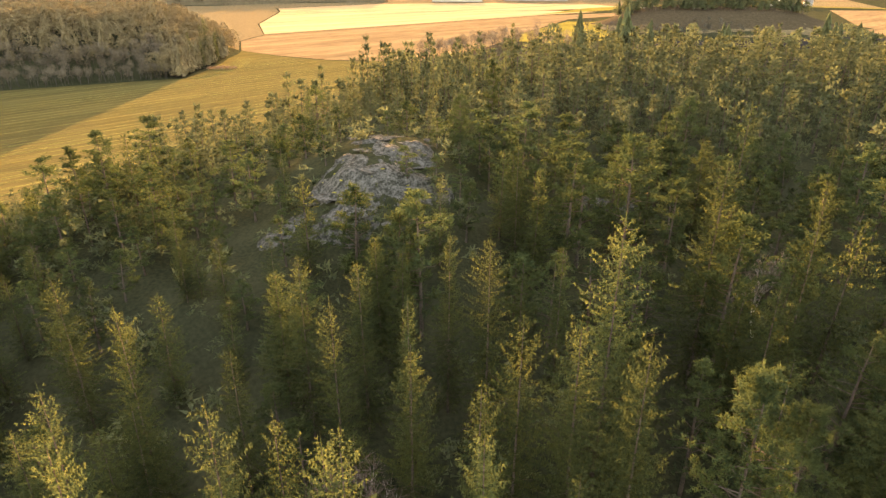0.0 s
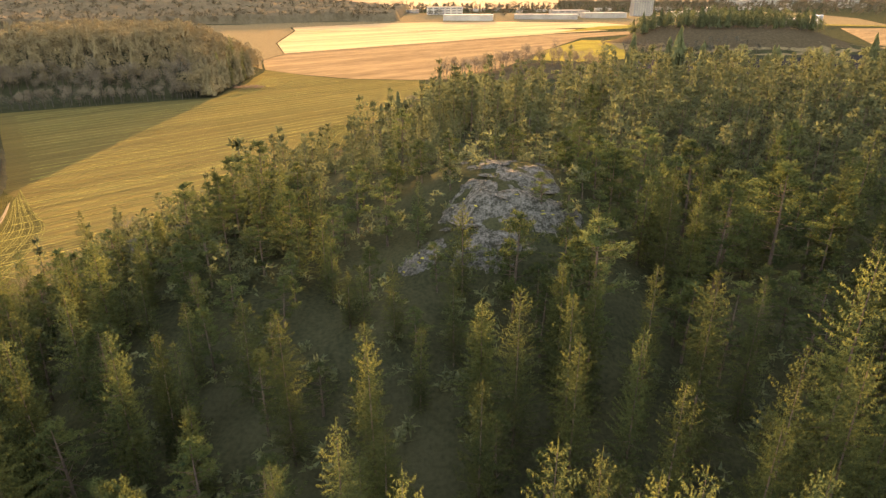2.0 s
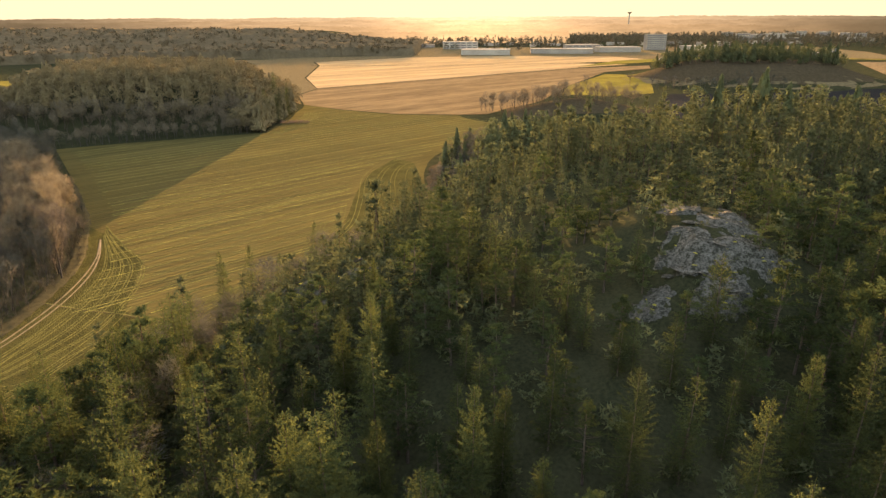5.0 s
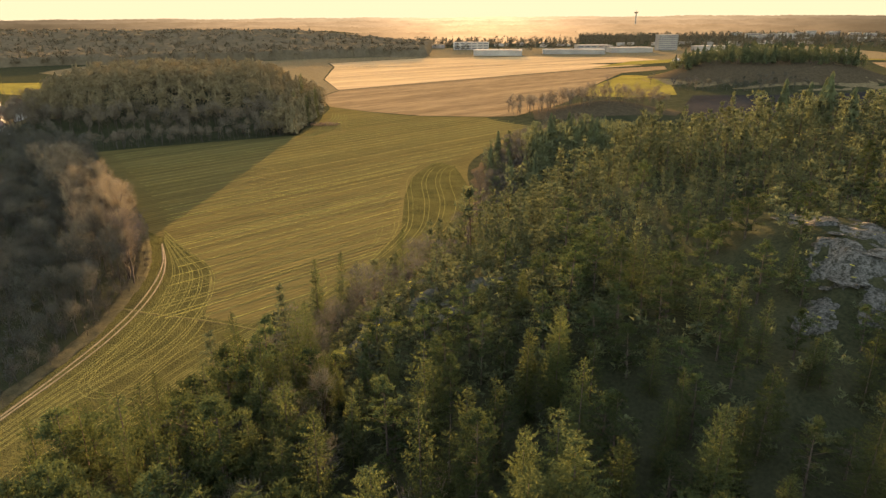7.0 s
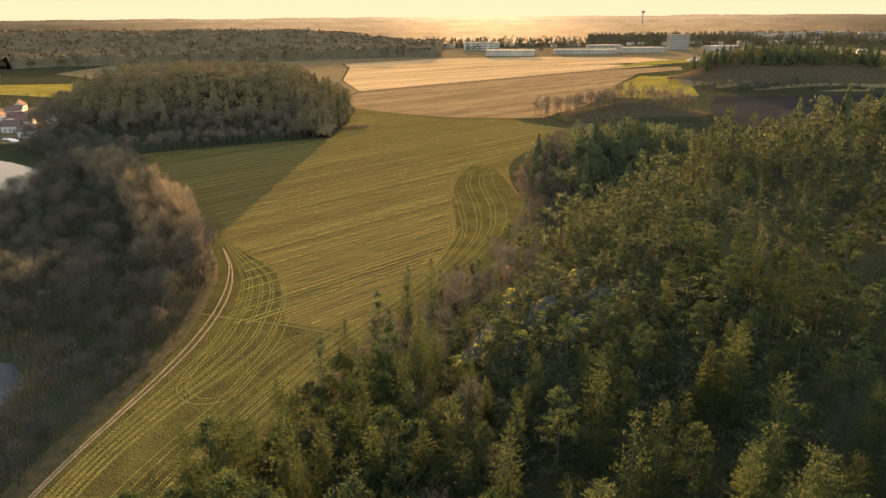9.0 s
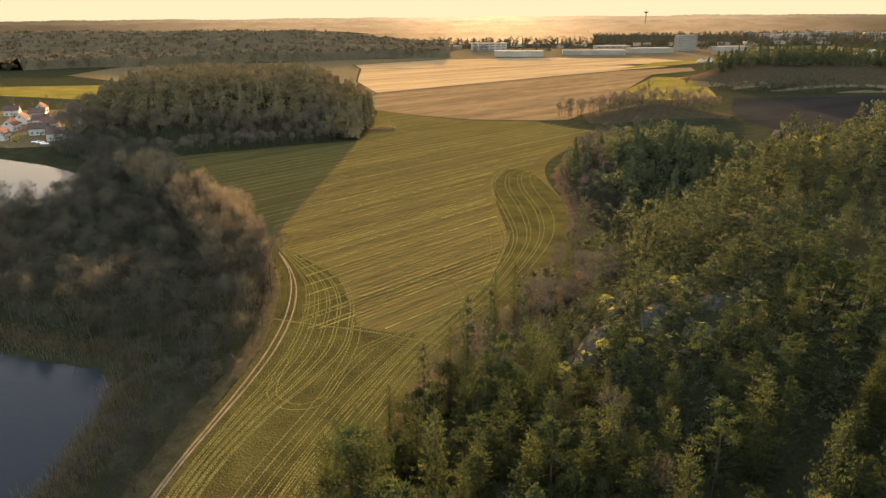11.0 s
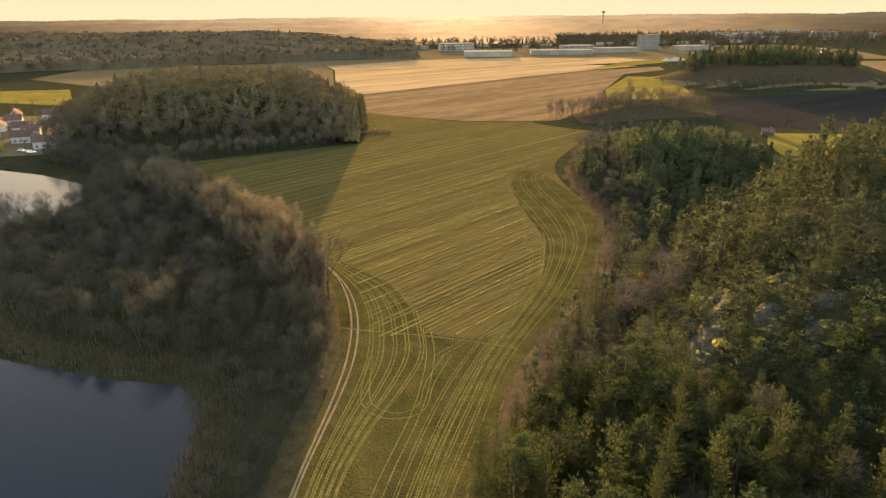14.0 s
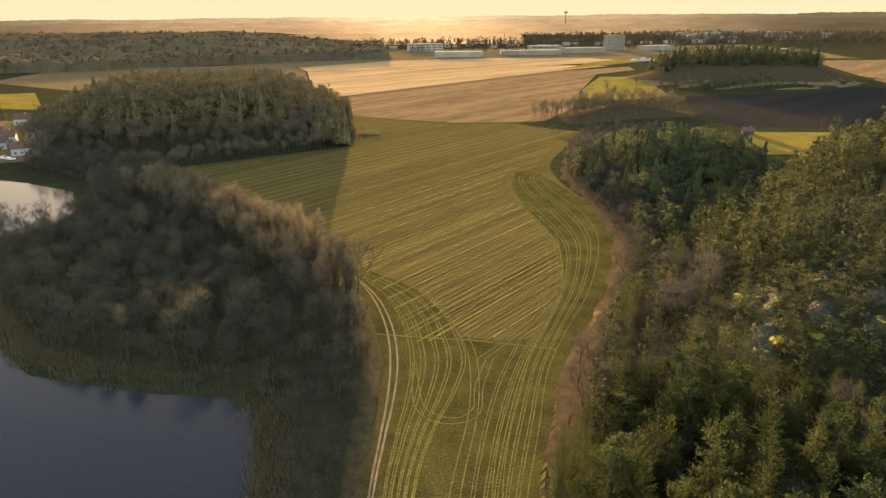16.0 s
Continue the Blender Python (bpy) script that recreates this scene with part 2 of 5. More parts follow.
M_water = bpy.data.materials.new("lake_water")
M_water.use_nodes = True
nt = M_water.node_tree
nt.nodes.clear()
w_end, w_mix, w_deep, w_gloss, w_fres = [nt.nodes.new(k) for k in ("ShaderNodeOutputMaterial", "ShaderNodeMixShader", "ShaderNodeBsdfDiffuse", "ShaderNodeBsdfGlossy", "ShaderNodeFresnel")]
w_deep.inputs["Color"].default_value = (0.010, 0.014, 0.018, 1)
w_gloss.inputs["Color"].default_value = (0.185, 0.192, 0.195, 1)      # ripples turn part of the mirror away
w_gloss.inputs["Roughness"].default_value = 0.06
w_fres.inputs["IOR"].default_value = 1.33
nt.links.new(w_fres.outputs[0], w_mix.inputs[0])
nt.links.new(w_deep.outputs[0], w_mix.inputs[1])
nt.links.new(w_gloss.outputs[0], w_mix.inputs[2])
nt.links.new(w_mix.outputs[0], w_end.inputs[0])
geo = nt.nodes.new("ShaderNodeNewGeometry")
mp = nt.nodes.new("ShaderNodeMapping")
mp.inputs["Scale"].default_value = (0.35, 1.0, 1.0)
mp.inputs["Rotation"].default_value = (0, 0, radians(-8))
nz = nt.nodes.new("ShaderNodeTexNoise")
nz.inputs["Scale"].default_value, nz.inputs["Detail"].default_value = 1.0, 3
bp = nt.nodes.new("ShaderNodeBump")
bp.inputs["Strength"].default_value, bp.inputs["Distance"].default_value = 0.2, 0.3
nt.links.new(geo.outputs["Position"], mp.inputs[0])
nt.links.new(mp.outputs[0], nz.inputs["Vector"])
nt.links.new(nz.outputs["Fac"], bp.inputs["Height"])
nt.links.new(bp.outputs[0], w_gloss.inputs["Normal"])


# ---- plan helpers ----
def smooth(t):
    t = np.clip(t, 0.0, 1.0)
    return t * t * (3 - 2 * t)


def wobble(x, y, s, k=0.0):
    """A cheap smooth noise of about -1 to 1 with features some s metres across."""
    a, b = x / s, y / s
    return (np.sin(a * 2.1 + 1.7 * np.sin(b * 1.3 + k)) + np.sin(b * 2.3 + 1.9 * np.sin(a * 1.1 + 2 * k))
            + 0.6 * np.sin(a * 4.7 - b * 3.9 + 3 * k)) / 2.6


def inside(poly, x, y):
    hit = np.zeros(np.shape(x), bool)
    n = len(poly)
    for i in range(n):
        (x0, y0), (x1, y1) = poly[i], poly[(i + 1) % n]
        if y0 == y1:
            continue
        cross = ((y0 > y) != (y1 > y)) & (x < (x1 - x0) * (y - y0) / (y1 - y0) + x0)
        hit ^= cross
    return hit


def edge_distance(poly, x, y):
    best = np.full(np.shape(x), 1e9)
    n = len(poly)
    for i in range(n):
        (x0, y0), (x1, y1) = poly[i], poly[(i + 1) % n]
        dx, dy = x1 - x0, y1 - y0
        t = np.clip(((x - x0) * dx + (y - y0) * dy) / (dx * dx + dy * dy + 1e-9), 0, 1)
        best = np.minimum(best, np.hypot(x - x0 - t * dx, y - y0 - t * dy))
    return best


def curve(points, step=3.0, closed=False):
    """Points along a smooth line through the given ones."""
    p = [np.array(q, float) for q in points]
    p = [p[-1]] + p + [p[0], p[1]] if closed else [2 * p[0] - p[1]] + p + [2 * p[-1] - p[-2]]
    out = []
    for i in range(1, len(p) - 2):
        a, b, c, d = p[i - 1:i + 3]
        n = max(2, int(np.linalg.norm(c - b) / step))
        for t in np.arange(n) / n:
            out.append(0.5 * (2 * b + (c - a) * t + (2 * a - 5 * b + 4 * c - d) * t * t + (3 * b - a - 3 * c + d) * t ** 3))
    if not closed:
        out.append(p[-2])
    return np.array(out)


LAKE = [(-167, -80), (-165, 60), (-166, 95), (-169, 112), (-178, 122), (-196, 126), (-226, 137), (-246, 158), (-275, 200), (-287, 235),
        (-274, 252), (-272, 275), (-288, 311), (-320, 333), (-365, 354), (-460, 375), (-560, 300), (-560, -80)]
FIELD_W = [(-154, -60), (-152, 40), (-150, 70), (-148, 100), (-145, 125), (-147, 150), (-152, 172), (-163, 196), (-176, 220), (-206, 265), (-262, 345)]
FIELD_N = [(-262, 345), (-228, 364), (-166, 394), (-158, 402), (-157, 459), (-164, 531), (-127, 500), (-85, 477), (-42, 471), (-14, 468)]
FIELD_E = [(-14, 468), (2, 424), (-24, 378), (-48, 330), (-54, 290), (-52, 240), (-58, 205), (-76, 163), (-93, 136), (-103, 119), (-111, 99), (-119, 78), (-126, 40), (-138, -60)]
FIELD = [tuple(p) for part_line in (FIELD_W, FIELD_N, FIELD_E) for p in curve(part_line, 6.0)]
FOOT_Y = (-60, 0, 50, 81, 120, 161, 203, 240, 300, 375, 430)
FOOT_X = (-140, -134, -124, -113, -99, -73, -55, -48, -46, -20, 6)


def grove_r(x, y):
    """0 in the grove's middle, 1 at its rim."""
    return (np.abs((x + 270) / 112) ** 3 + np.abs((y - 484) / 106) ** 3) ** (1 / 3)


def ground_z(x, y):
    x, y = np.asarray(x, float), np.asarray(y, float)
    foot = np.interp(y, FOOT_Y, FOOT_X)
    west = smooth((x - foot) / (72 + 30 * smooth((75 - y) / 50)))
    near = smooth((y + 70) / 140)
    crest = np.minimum(140 + 0.65 * (x + 40), 205)
    far = 1 - smooth((y - crest) / 65)
    east = 1 - smooth((x - 300) / 160)
    body = west * near * far * east
    z = 33 * body + 3 * np.exp(-((x - 60) / 50) ** 2 - ((y - 160) / 40) ** 2)
    z = z + body * (1.6 * wobble(x, y, 16, 1.0) + 0.7 * wobble(x, y, 6, 2.0))
    z = z + 9.5 * np.exp(-((x + 9) / 16) ** 2 - ((y - 77) / np.where(y < 77, 18, 34)) ** 2)                            # bare rock of the top
    z = z + 7.5 * np.exp(-((x + 69) / 16) ** 2 - ((y - 98) / 20) ** 2) * smooth((x - foot) / 14)      # crag over the west slope
    z = z - 4.0 * np.exp(-((x + 66) / 11) ** 2 - ((y - 56) / 14) ** 2)                            # gully beside it
    z = z + 15 * np.exp(-((x + 4) / 44) ** 2 - ((y - 278) / 40) ** 2) * smooth((x - foot) / 35)
    z = z + 11 * np.exp(-((x - 55) / 42) ** 2 - ((y - 478) / 30) ** 2)
    r = np.hypot((x - 300) / 150, (y - 740) / 115)
    z = z + 20 * smooth((1 - r) * 1.7)
    r = grove_r(x, y)
    z = z + 22 * smooth((1 - r) * 1.9)
    d = edge_distance(LAKE, x, y)
    z = np.where(inside(LAKE, x, y), -3.0 * smooth(d / 8), z)
    # far country: low wooded ridges up to the horizon
    far_r = np.hypot(x, y)
    z = z + smooth((far_r - 1500) / 2600) * (24 + 6 * wobble(x, y, 900, 4.0))
    z = z + 26 * smooth((y - 1150) / 500) * smooth((-x - 150) / 350) * smooth((2600 - y) / 500)
    return z


def mesh_object(name, verts, faces, mat, parent=None, flat=True):
    me = bpy.data.meshes.new(name)
    verts = np.asarray(verts, np.float32)
    faces = np.asarray(faces, np.int32)
    k = faces.shape[1]
    me.vertices.add(len(verts))
    me.vertices.foreach_set("co", verts.ravel())
    me.loops.add(faces.size)
    me.loops.foreach_set("vertex_index", faces.ravel())
    me.polygons.add(len(faces))
    me.polygons.foreach_set("loop_start", np.arange(len(faces), dtype=np.int32) * k)
    me.polygons.foreach_set("loop_total", np.full(len(faces), k, np.int32))
    me.update(calc_edges=True)
    me.validate()
    if not flat:
        me.shade_smooth()
    me.materials.append(mat)
    ob = new(name, me)
    if parent:
        ob.parent = parent
    return ob


def part(name, bm, mat, parent, label=""):
    me = bpy.data.meshes.new(name)
    bmesh.ops.recalc_face_normals(bm, faces=bm.faces)
    bm.to_mesh(me)
    bm.free()
    me.materials.append(mat)
    ob = new(name, me)
    ob.parent = parent
    if label:
        tagged(ob, label)
    return ob


def empty(name, m, label, category, group=""):
    ob = new(name)
    ob.empty_display_size = 0.3
    ob.matrix_basis = m
    return tagged(ob, label, category, group)


def box(bm, x0, x1, y0, y1, z0, z1, bevel=0.0):
    r = bmesh.ops.create_cube(bm, size=1)
    for v in r["verts"]:
        v.co = Vector(((x0 + x1) / 2 + v.co.x * (x1 - x0), (y0 + y1) / 2 + v.co.y * (y1 - y0), (z0 + z1) / 2 + v.co.z * (z1 - z0)))
    if bevel:
        edges = list({e for v in r["verts"] for e in v.link_edges})
        bmesh.ops.bevel(bm, geom=edges, offset=bevel, segments=1, affect="EDGES")


# ---- ground, one sheet to the horizon ----
def axis(lo, hi, step, reach):
    mid = list(np.arange(lo, hi + step, step))
    up, down, s = [mid[-1]], [mid[0]], step
    while up[-1] < reach:
        s *= 1.16
        up.append(up[-1] + s)
    s = step
    while down[-1] > -reach:
        s *= 1.16
        down.append(down[-1] - s)
    return np.array(down[:0:-1] + mid + up[1:])


gx, gy = axis(-400, 190, 3.0, 4800), axis(-20, 540, 3.0, 4800)
X, Y = np.meshgrid(gx, gy)
Z = ground_z(X, Y)
nx, ny = len(gx), len(gy)
idx = np.arange(nx * ny).reshape(ny, nx)
quads = np.stack([idx[:-1, :-1], idx[:-1, 1:], idx[1:, 1:], idx[1:, :-1]], -1).reshape(-1, 4)
ground = mesh_object("ground", np.stack([X, Y, Z], -1).reshape(-1, 3), quads, M_floor, flat=False)
tagged(ground, "brown forest floor and low hills under the trees", "ground", kind="structure")


def sheet(name, poly, mat, lift, label, category, step=None):
    """A field laid on the ground, cut to its outline; step: grid size where the ground under it rolls."""
    bm = bmesh.new()
    vs = [bm.verts.new((x, y, 0)) for x, y in poly]
    bm.faces.new(vs)
    bmesh.ops.triangulate(bm, faces=bm.faces[:])
    if step:
        for lo, hi, n in ((min(p[0] for p in poly), max(p[0] for p in poly), 0), (min(p[1] for p in poly), max(p[1] for p in poly), 1)):
            for c in np.arange(lo + step, hi, step):
                co, no = ((c, 0, 0), (1, 0, 0)) if n == 0 else ((0, c, 0), (0, 1, 0))
                bmesh.ops.bisect_plane(bm, geom=bm.verts[:] + bm.edges[:] + bm.faces[:], plane_co=co, plane_no=no)
    for v in bm.verts:
        v.co.z = (float(ground_z(v.co.x, v.co.y)) if step else 0.0) + lift
    for f in bm.faces:
        if f.normal.z < 0:
            f.normal_flip()
    me = bpy.data.meshes.new(name)
    bm.to_mesh(me)
    bm.free()
    me.materials.append(mat)
    return tagged(new(name, me), label, category, kind="structure")


water = sheet("water", LAKE, M_water, 0, "dark rippled lake water between reed banks", "lake")
for v in water.data.vertices:
    v.co.z = -0.7
field = sheet("field", FIELD, M_field, 0.10, "striped green and brown winter crop field", "field")
HEADLAND = [tuple(p) for p in curve([(-152, 41), (-150, 70), (-148, 100), (-145, 125), (-147, 150), (-152, 172), (-163, 196), (-170, 208)], 6.0)] + [(-150, 191), (-134, 173), (-127, 152), (-123, 139.2), (-112, 135.4), (-103, 138), (-96, 152), (-84, 184), (-79, 206), (-81, 250), (-80, 285), (-70, 318)] \
    + [tuple(p) for p in curve([(-60, 308), (-54.5, 270), (-53, 240), (-59, 205), (-77, 163), (-94, 136), (-104, 119), (-112, 99), (-120, 78), (-127, 41)], 6.0)]
sheet("field_headland", HEADLAND, M_headland, 0.125, "trodden green headland of the field with tyre tracks", "field")
sheet("ploughed_field", [(-164, 533), (-127, 502), (-85, 479), (-42, 473), (-14, 470), (10, 500), (40, 560), (75, 660), (120, 760), (160, 850), (235, 900), (250, 960), (140, 915), (-48, 767), (-176, 657), (-184, 600)],
      M_plough, 0.12, "dark brown ploughed field", "field", step=25)
sheet("stubble_field", [(-178, 660), (-48, 771), (132, 921), (225, 980), (150, 1015), (-20, 985), (-237, 975), (-215, 780)], M_stubble, 0.12, "pale stubble field in low sun", "field", step=40)
sheet("stubble_field", [(-237, 980), (-20, 990), (150, 1020), (300, 1080), (250, 1180), (60, 1215), (-120, 1180), (-260, 1060)], M_stubble, 0.12, "second pale stubble field in low sun", "field", step=40)
sheet("meadow", [(62, 600), (81, 672), (152, 815), (205, 800), (180, 720), (165, 660), (150, 606), (104, 585)], M_meadow, 0.14, "sunlit yellow-green grass slope", "meadow", step=12)
sheet("dark_field", [(131, 530), (112, 470), (118, 425), (240, 400), (420, 410), (520, 590), (372, 640), (300, 605), (225, 600), (163, 600)], M_shadesoil, 0.14, "ploughed field with the knoll shadow painted dark", "field", step=15)
sheet("brown_field", [(455, 720), (585, 1015), (850, 990), (640, 560), (530, 595), (430, 640)], M_plough, 0.14, "brown ploughed field behind the wooded knoll", "field", step=25)
sheet("grass_strip", [(140, 940), (258, 1022), (461, 1150), (700, 1040), (700, 1065), (455, 1195), (230, 1070)], M_meadow, 0.16, "narrow sunlit grass strip", "meadow", step=40)
sheet("mound_grass", [(-2, 452), (20, 447), (60, 448), (100, 458), (112, 480), (100, 505), (60, 516), (20, 512), (0, 490)], M_verge, 0.14, "brown dry grass on the rocky mound", "grass", step=6)
sheet("yard", [(82, 335), (150, 322), (205, 360), (165, 395), (112, 405), (92, 370)], M_meadow, 0.14, "sunlit lawn beside the small red cottage", "lawn", step=8)
sheet("meadow", [(-520, 640), (-447, 612), (-455, 640), (-515, 757), (-640, 745), (-680, 690)], M_meadow, 0.14, "sunlit pasture behind the houses", "meadow", step=20)
sheet("meadow", [(-640, 900), (-380, 690), (-250, 760), (-260, 1000), (-420, 1060)], M_drygrass, 0.14, "pale grass field behind the grove", "meadow", step=30)

sheet("grass_corner", [(-166, 533), (-186, 600), (-178, 657), (-217, 780), (-240, 976), (-262, 1000), (-252, 760), (-300, 735), (-262, 610), (-205, 560)], M_drygrass, 0.10, "pale rough grass between grove and far fields", "grass", step=12)
sheet("fallow_field", [(-263, 1002), (-240, 982), (-264, 1062), (-124, 1186), (-100, 1240), (-300, 1200), (-640, 1060), (-640, 905), (-420, 1064)], M_drygrass, 0.10, "pale fallow field before the far woods", "field", step=40)
sheet("knoll_rim", [(300 + 143 * math.cos(a), 740 + 110 * math.sin(a)) for a in np.linspace(0, 2 * math.pi, 48, endpoint=False)], M_drygrass, 0.20, "pale dry grass round the foot of the knoll", "grass", step=12)
sheet("knoll_turf", [(300 + (131 + 4 * math.sin(5 * a)) * math.cos(a), 744 + (99 + 3 * math.sin(7 * a)) * math.sin(a)) for a in np.linspace(0, 2 * math.pi, 48, endpoint=False)], M_verge, 0.34, "brown rough turf on the knoll's slope", "grass", step=12)
sheet("works_yard", [(-100, 1240), (-120, 1184), (60, 1220), (252, 1184), (302, 1084), (452, 1200), (700, 1070), (780, 1300), (780, 1560), (-150, 1560)], M_drygrass, 0.10, "pale open ground round the works", "yard", step=50)


# ---- trees ----
def rot_z(v, a):
    c, s = math.cos(a), math.sin(a)
    return np.stack([v[:, 0] * c - v[:, 1] * s, v[:, 0] * s + v[:, 1] * c, v[:, 2]], 1)


class Soup:
    """Collects triangles."""

    def __init__(self):
        self.v, self.f = [], []

    def tri(self, a, b, c):
        n = len(self.v)
        self.v += [tuple(a), tuple(b), tuple(c)]
        self.f.append((n, n + 1, n + 2))

    def limb(self, a, b, r0, r1, sides=3):
        a, b = Vector(a), Vector(b)
        d = (b - a)
        if d.length < 1e-5:
            return
        d.normalize()
        u = d.orthogonal().normalized()
        w = d.cross(u)
        n = len(self.v)
        for p, r in ((a, r0), (b, r1)):
            for k in range(sides):
                t = 2 * math.pi * k / sides
                self.v.append(tuple(p + (u * math.cos(t) + w * math.sin(t)) * r))
        for k in range(sides):
            k2 = (k + 1) % sides
            self.f += [(n + k, n + k2, n + sides + k2), (n + k, n + sides + k2, n + sides + k)]

    def arrays(self):
        return np.array(self.v, np.float32).reshape(-1, 3), np.array(self.f, np.int32).reshape(-1, 3)


def spruce_shape(seed, H=18.0, R=2.7, whorls=42, per=12, pitch=0.19, bare=0.06, spray=0.8, thin=0.10):
    """Whorls of boughs, each hung with short sprays of needles."""
    rnd = random.Random(seed)
    crown, trunk = Soup(), Soup()
    lean = (rnd.uniform(-0.3, 0.3), rnd.uniform(-0.3, 0.3))
    segs = 4
    for i in range(segs):
        f0, f1 = i / segs, (i + 1) / segs
        trunk.limb((lean[0] * f0, lean[1] * f0, -0.6 + (H + 0.4) * f0), (lean[0] * f1, lean[1] * f1, -0.6 + (H + 0.4) * f1), 0.02 + 0.14 * (1 - f0), 0.02 + 0.14 * (1 - f1), 6)
    lobe = [rnd.uniform(0, 6.28) for _ in range(3)]
    for i in range(whorls):
        f = bare + (0.985 - bare) * (i + 0.6 * rnd.random()) / whorls
        z = H * f
        r = R * (1 - f) ** 0.55 * rnd.uniform(0.75, 1.12) + 0.12
        if f < 0.35:
            r *= 0.6 + 1.1 * f
        n = max(4, int(per * (0.55 + 0.6 * (1 - f))))
        a0 = rnd.uniform(0, 6.28)
        for k in range(n):
            if rnd.random() < thin + (0.14 if f < 0.25 else 0.0):
                continue
            a = a0 + 6.283 * k / n + rnd.uniform(-0.35, 0.35)
            length = r * rnd.uniform(0.55, 1.15) * (1 + 0.16 * math.cos(2 * a + lobe[0]) + 0.12 * math.cos(a + lobe[1] + 5 * f))
            rise = (0.75 * f - 0.34) * length + rnd.uniform(-0.08, 0.08)
            d = np.array([math.cos(a), math.sin(a), 0.0])
            s = np.array([-d[1], d[0], 0.0])
            root = np.array([lean[0] * f, lean[1] * f, z])
            if f < 0.45 and rnd.random() < 0.4 and spray < 1.3:
                trunk.limb(root, root + d * length * 0.8 + np.array([0, 0, rise * 0.8]), 0.03, 0.01, 3)
            stations = max(2, int(length / pitch))
            for q in range(stations):
                t = 0.1 + 0.9 * ((q + rnd.random() * 0.6) / stations) ** 0.8
                p = root + d * length * t + np.array([0, 0, rise * t + 0.16 * length * t * t])
                wide = (0.16 + 0.17 * length * (1.1 - t)) * rnd.uniform(0.5, 1.25) * spray ** 0.6
                b = 0.07 * spray * rnd.uniform(0.8, 1.3)
                for sg in (-1, 1):
                    tip = p + d * (0.18 * rnd.uniform(0.3, 1.2) * spray) + s * sg * wide + np.array([0, 0, rnd.uniform(-0.22, 0.10) * spray])
                    crown.tri(p - d * b, p + d * b + np.array([0, 0, rnd.uniform(-0.05, 0.09)]), tip)
                up = p + d * rnd.uniform(0.0, 0.2) * spray + s * rnd.gauss(0, 0.10) + np.array([0, 0, rnd.uniform(0.08, 0.24) * spray])
                crown.tri(p - s * b * 1.2, p + s * b * 1.2, up)
                if rnd.random() < 0.6:
                    hang = p + s * rnd.gauss(0, 0.12) + np.array([0, 0, -rnd.uniform(0.15, 0.42) * spray])
                    crown.tri(p - d * b * 1.3, p + d * b * 1.3, hang)
            p = root + d * length * 0.86 + np.array([0, 0, rise * 0.86 + 0.12 * length])
            for _ in range(3):
                crown.tri(p - s * 0.06 * spray, p + s * 0.06 * spray, p + d * rnd.uniform(0.15, 0.4) * spray + s * rnd.gauss(0, 0.12) * spray + np.array([0, 0, rnd.uniform(-0.08, 0.22) * spray]))
    for a in (0.0, 1.05, 2.1):
        w = np.array([math.cos(a), math.sin(a), 0]) * 0.05
        b = np.array([lean[0], lean[1], H - 0.45])
        crown.tri(b - w, b + w, b + np.array([0, 0, rnd.uniform(0.7, 1.0)]))
    return crown.arrays(), trunk.arrays()


def tuft(soup, rnd, c, size, n, up=0.5, out=(0, 0, 0), slim=(0.14, 0.24)):
    """A clump of needle sprays round c that lean upwards and outwards."""
    for _ in range(n):
        d = np.array([rnd.gauss(0, 1), rnd.gauss(0, 1), rnd.gauss(0, 0.8)])
        d = d / (np.linalg.norm(d) + 1e-6) + np.array(out) * 0.5 + np.array([0, 0, up])
        d /= np.linalg.norm(d) + 1e-6
        s = np.cross(d, [rnd.gauss(0, 1), rnd.gauss(0, 1), rnd.gauss(0, 1)])
        s /= np.linalg.norm(s) + 1e-6
        b = np.array(c) + np.array([rnd.gauss(0, 0.28), rnd.gauss(0, 0.28), rnd.gauss(0, 0.2)]) * size
        L = size * rnd.uniform(0.55, 1.0)
        w = L * rnd.uniform(*slim)
        soup.tri(b - s * w, b + s * w, b + d * L)


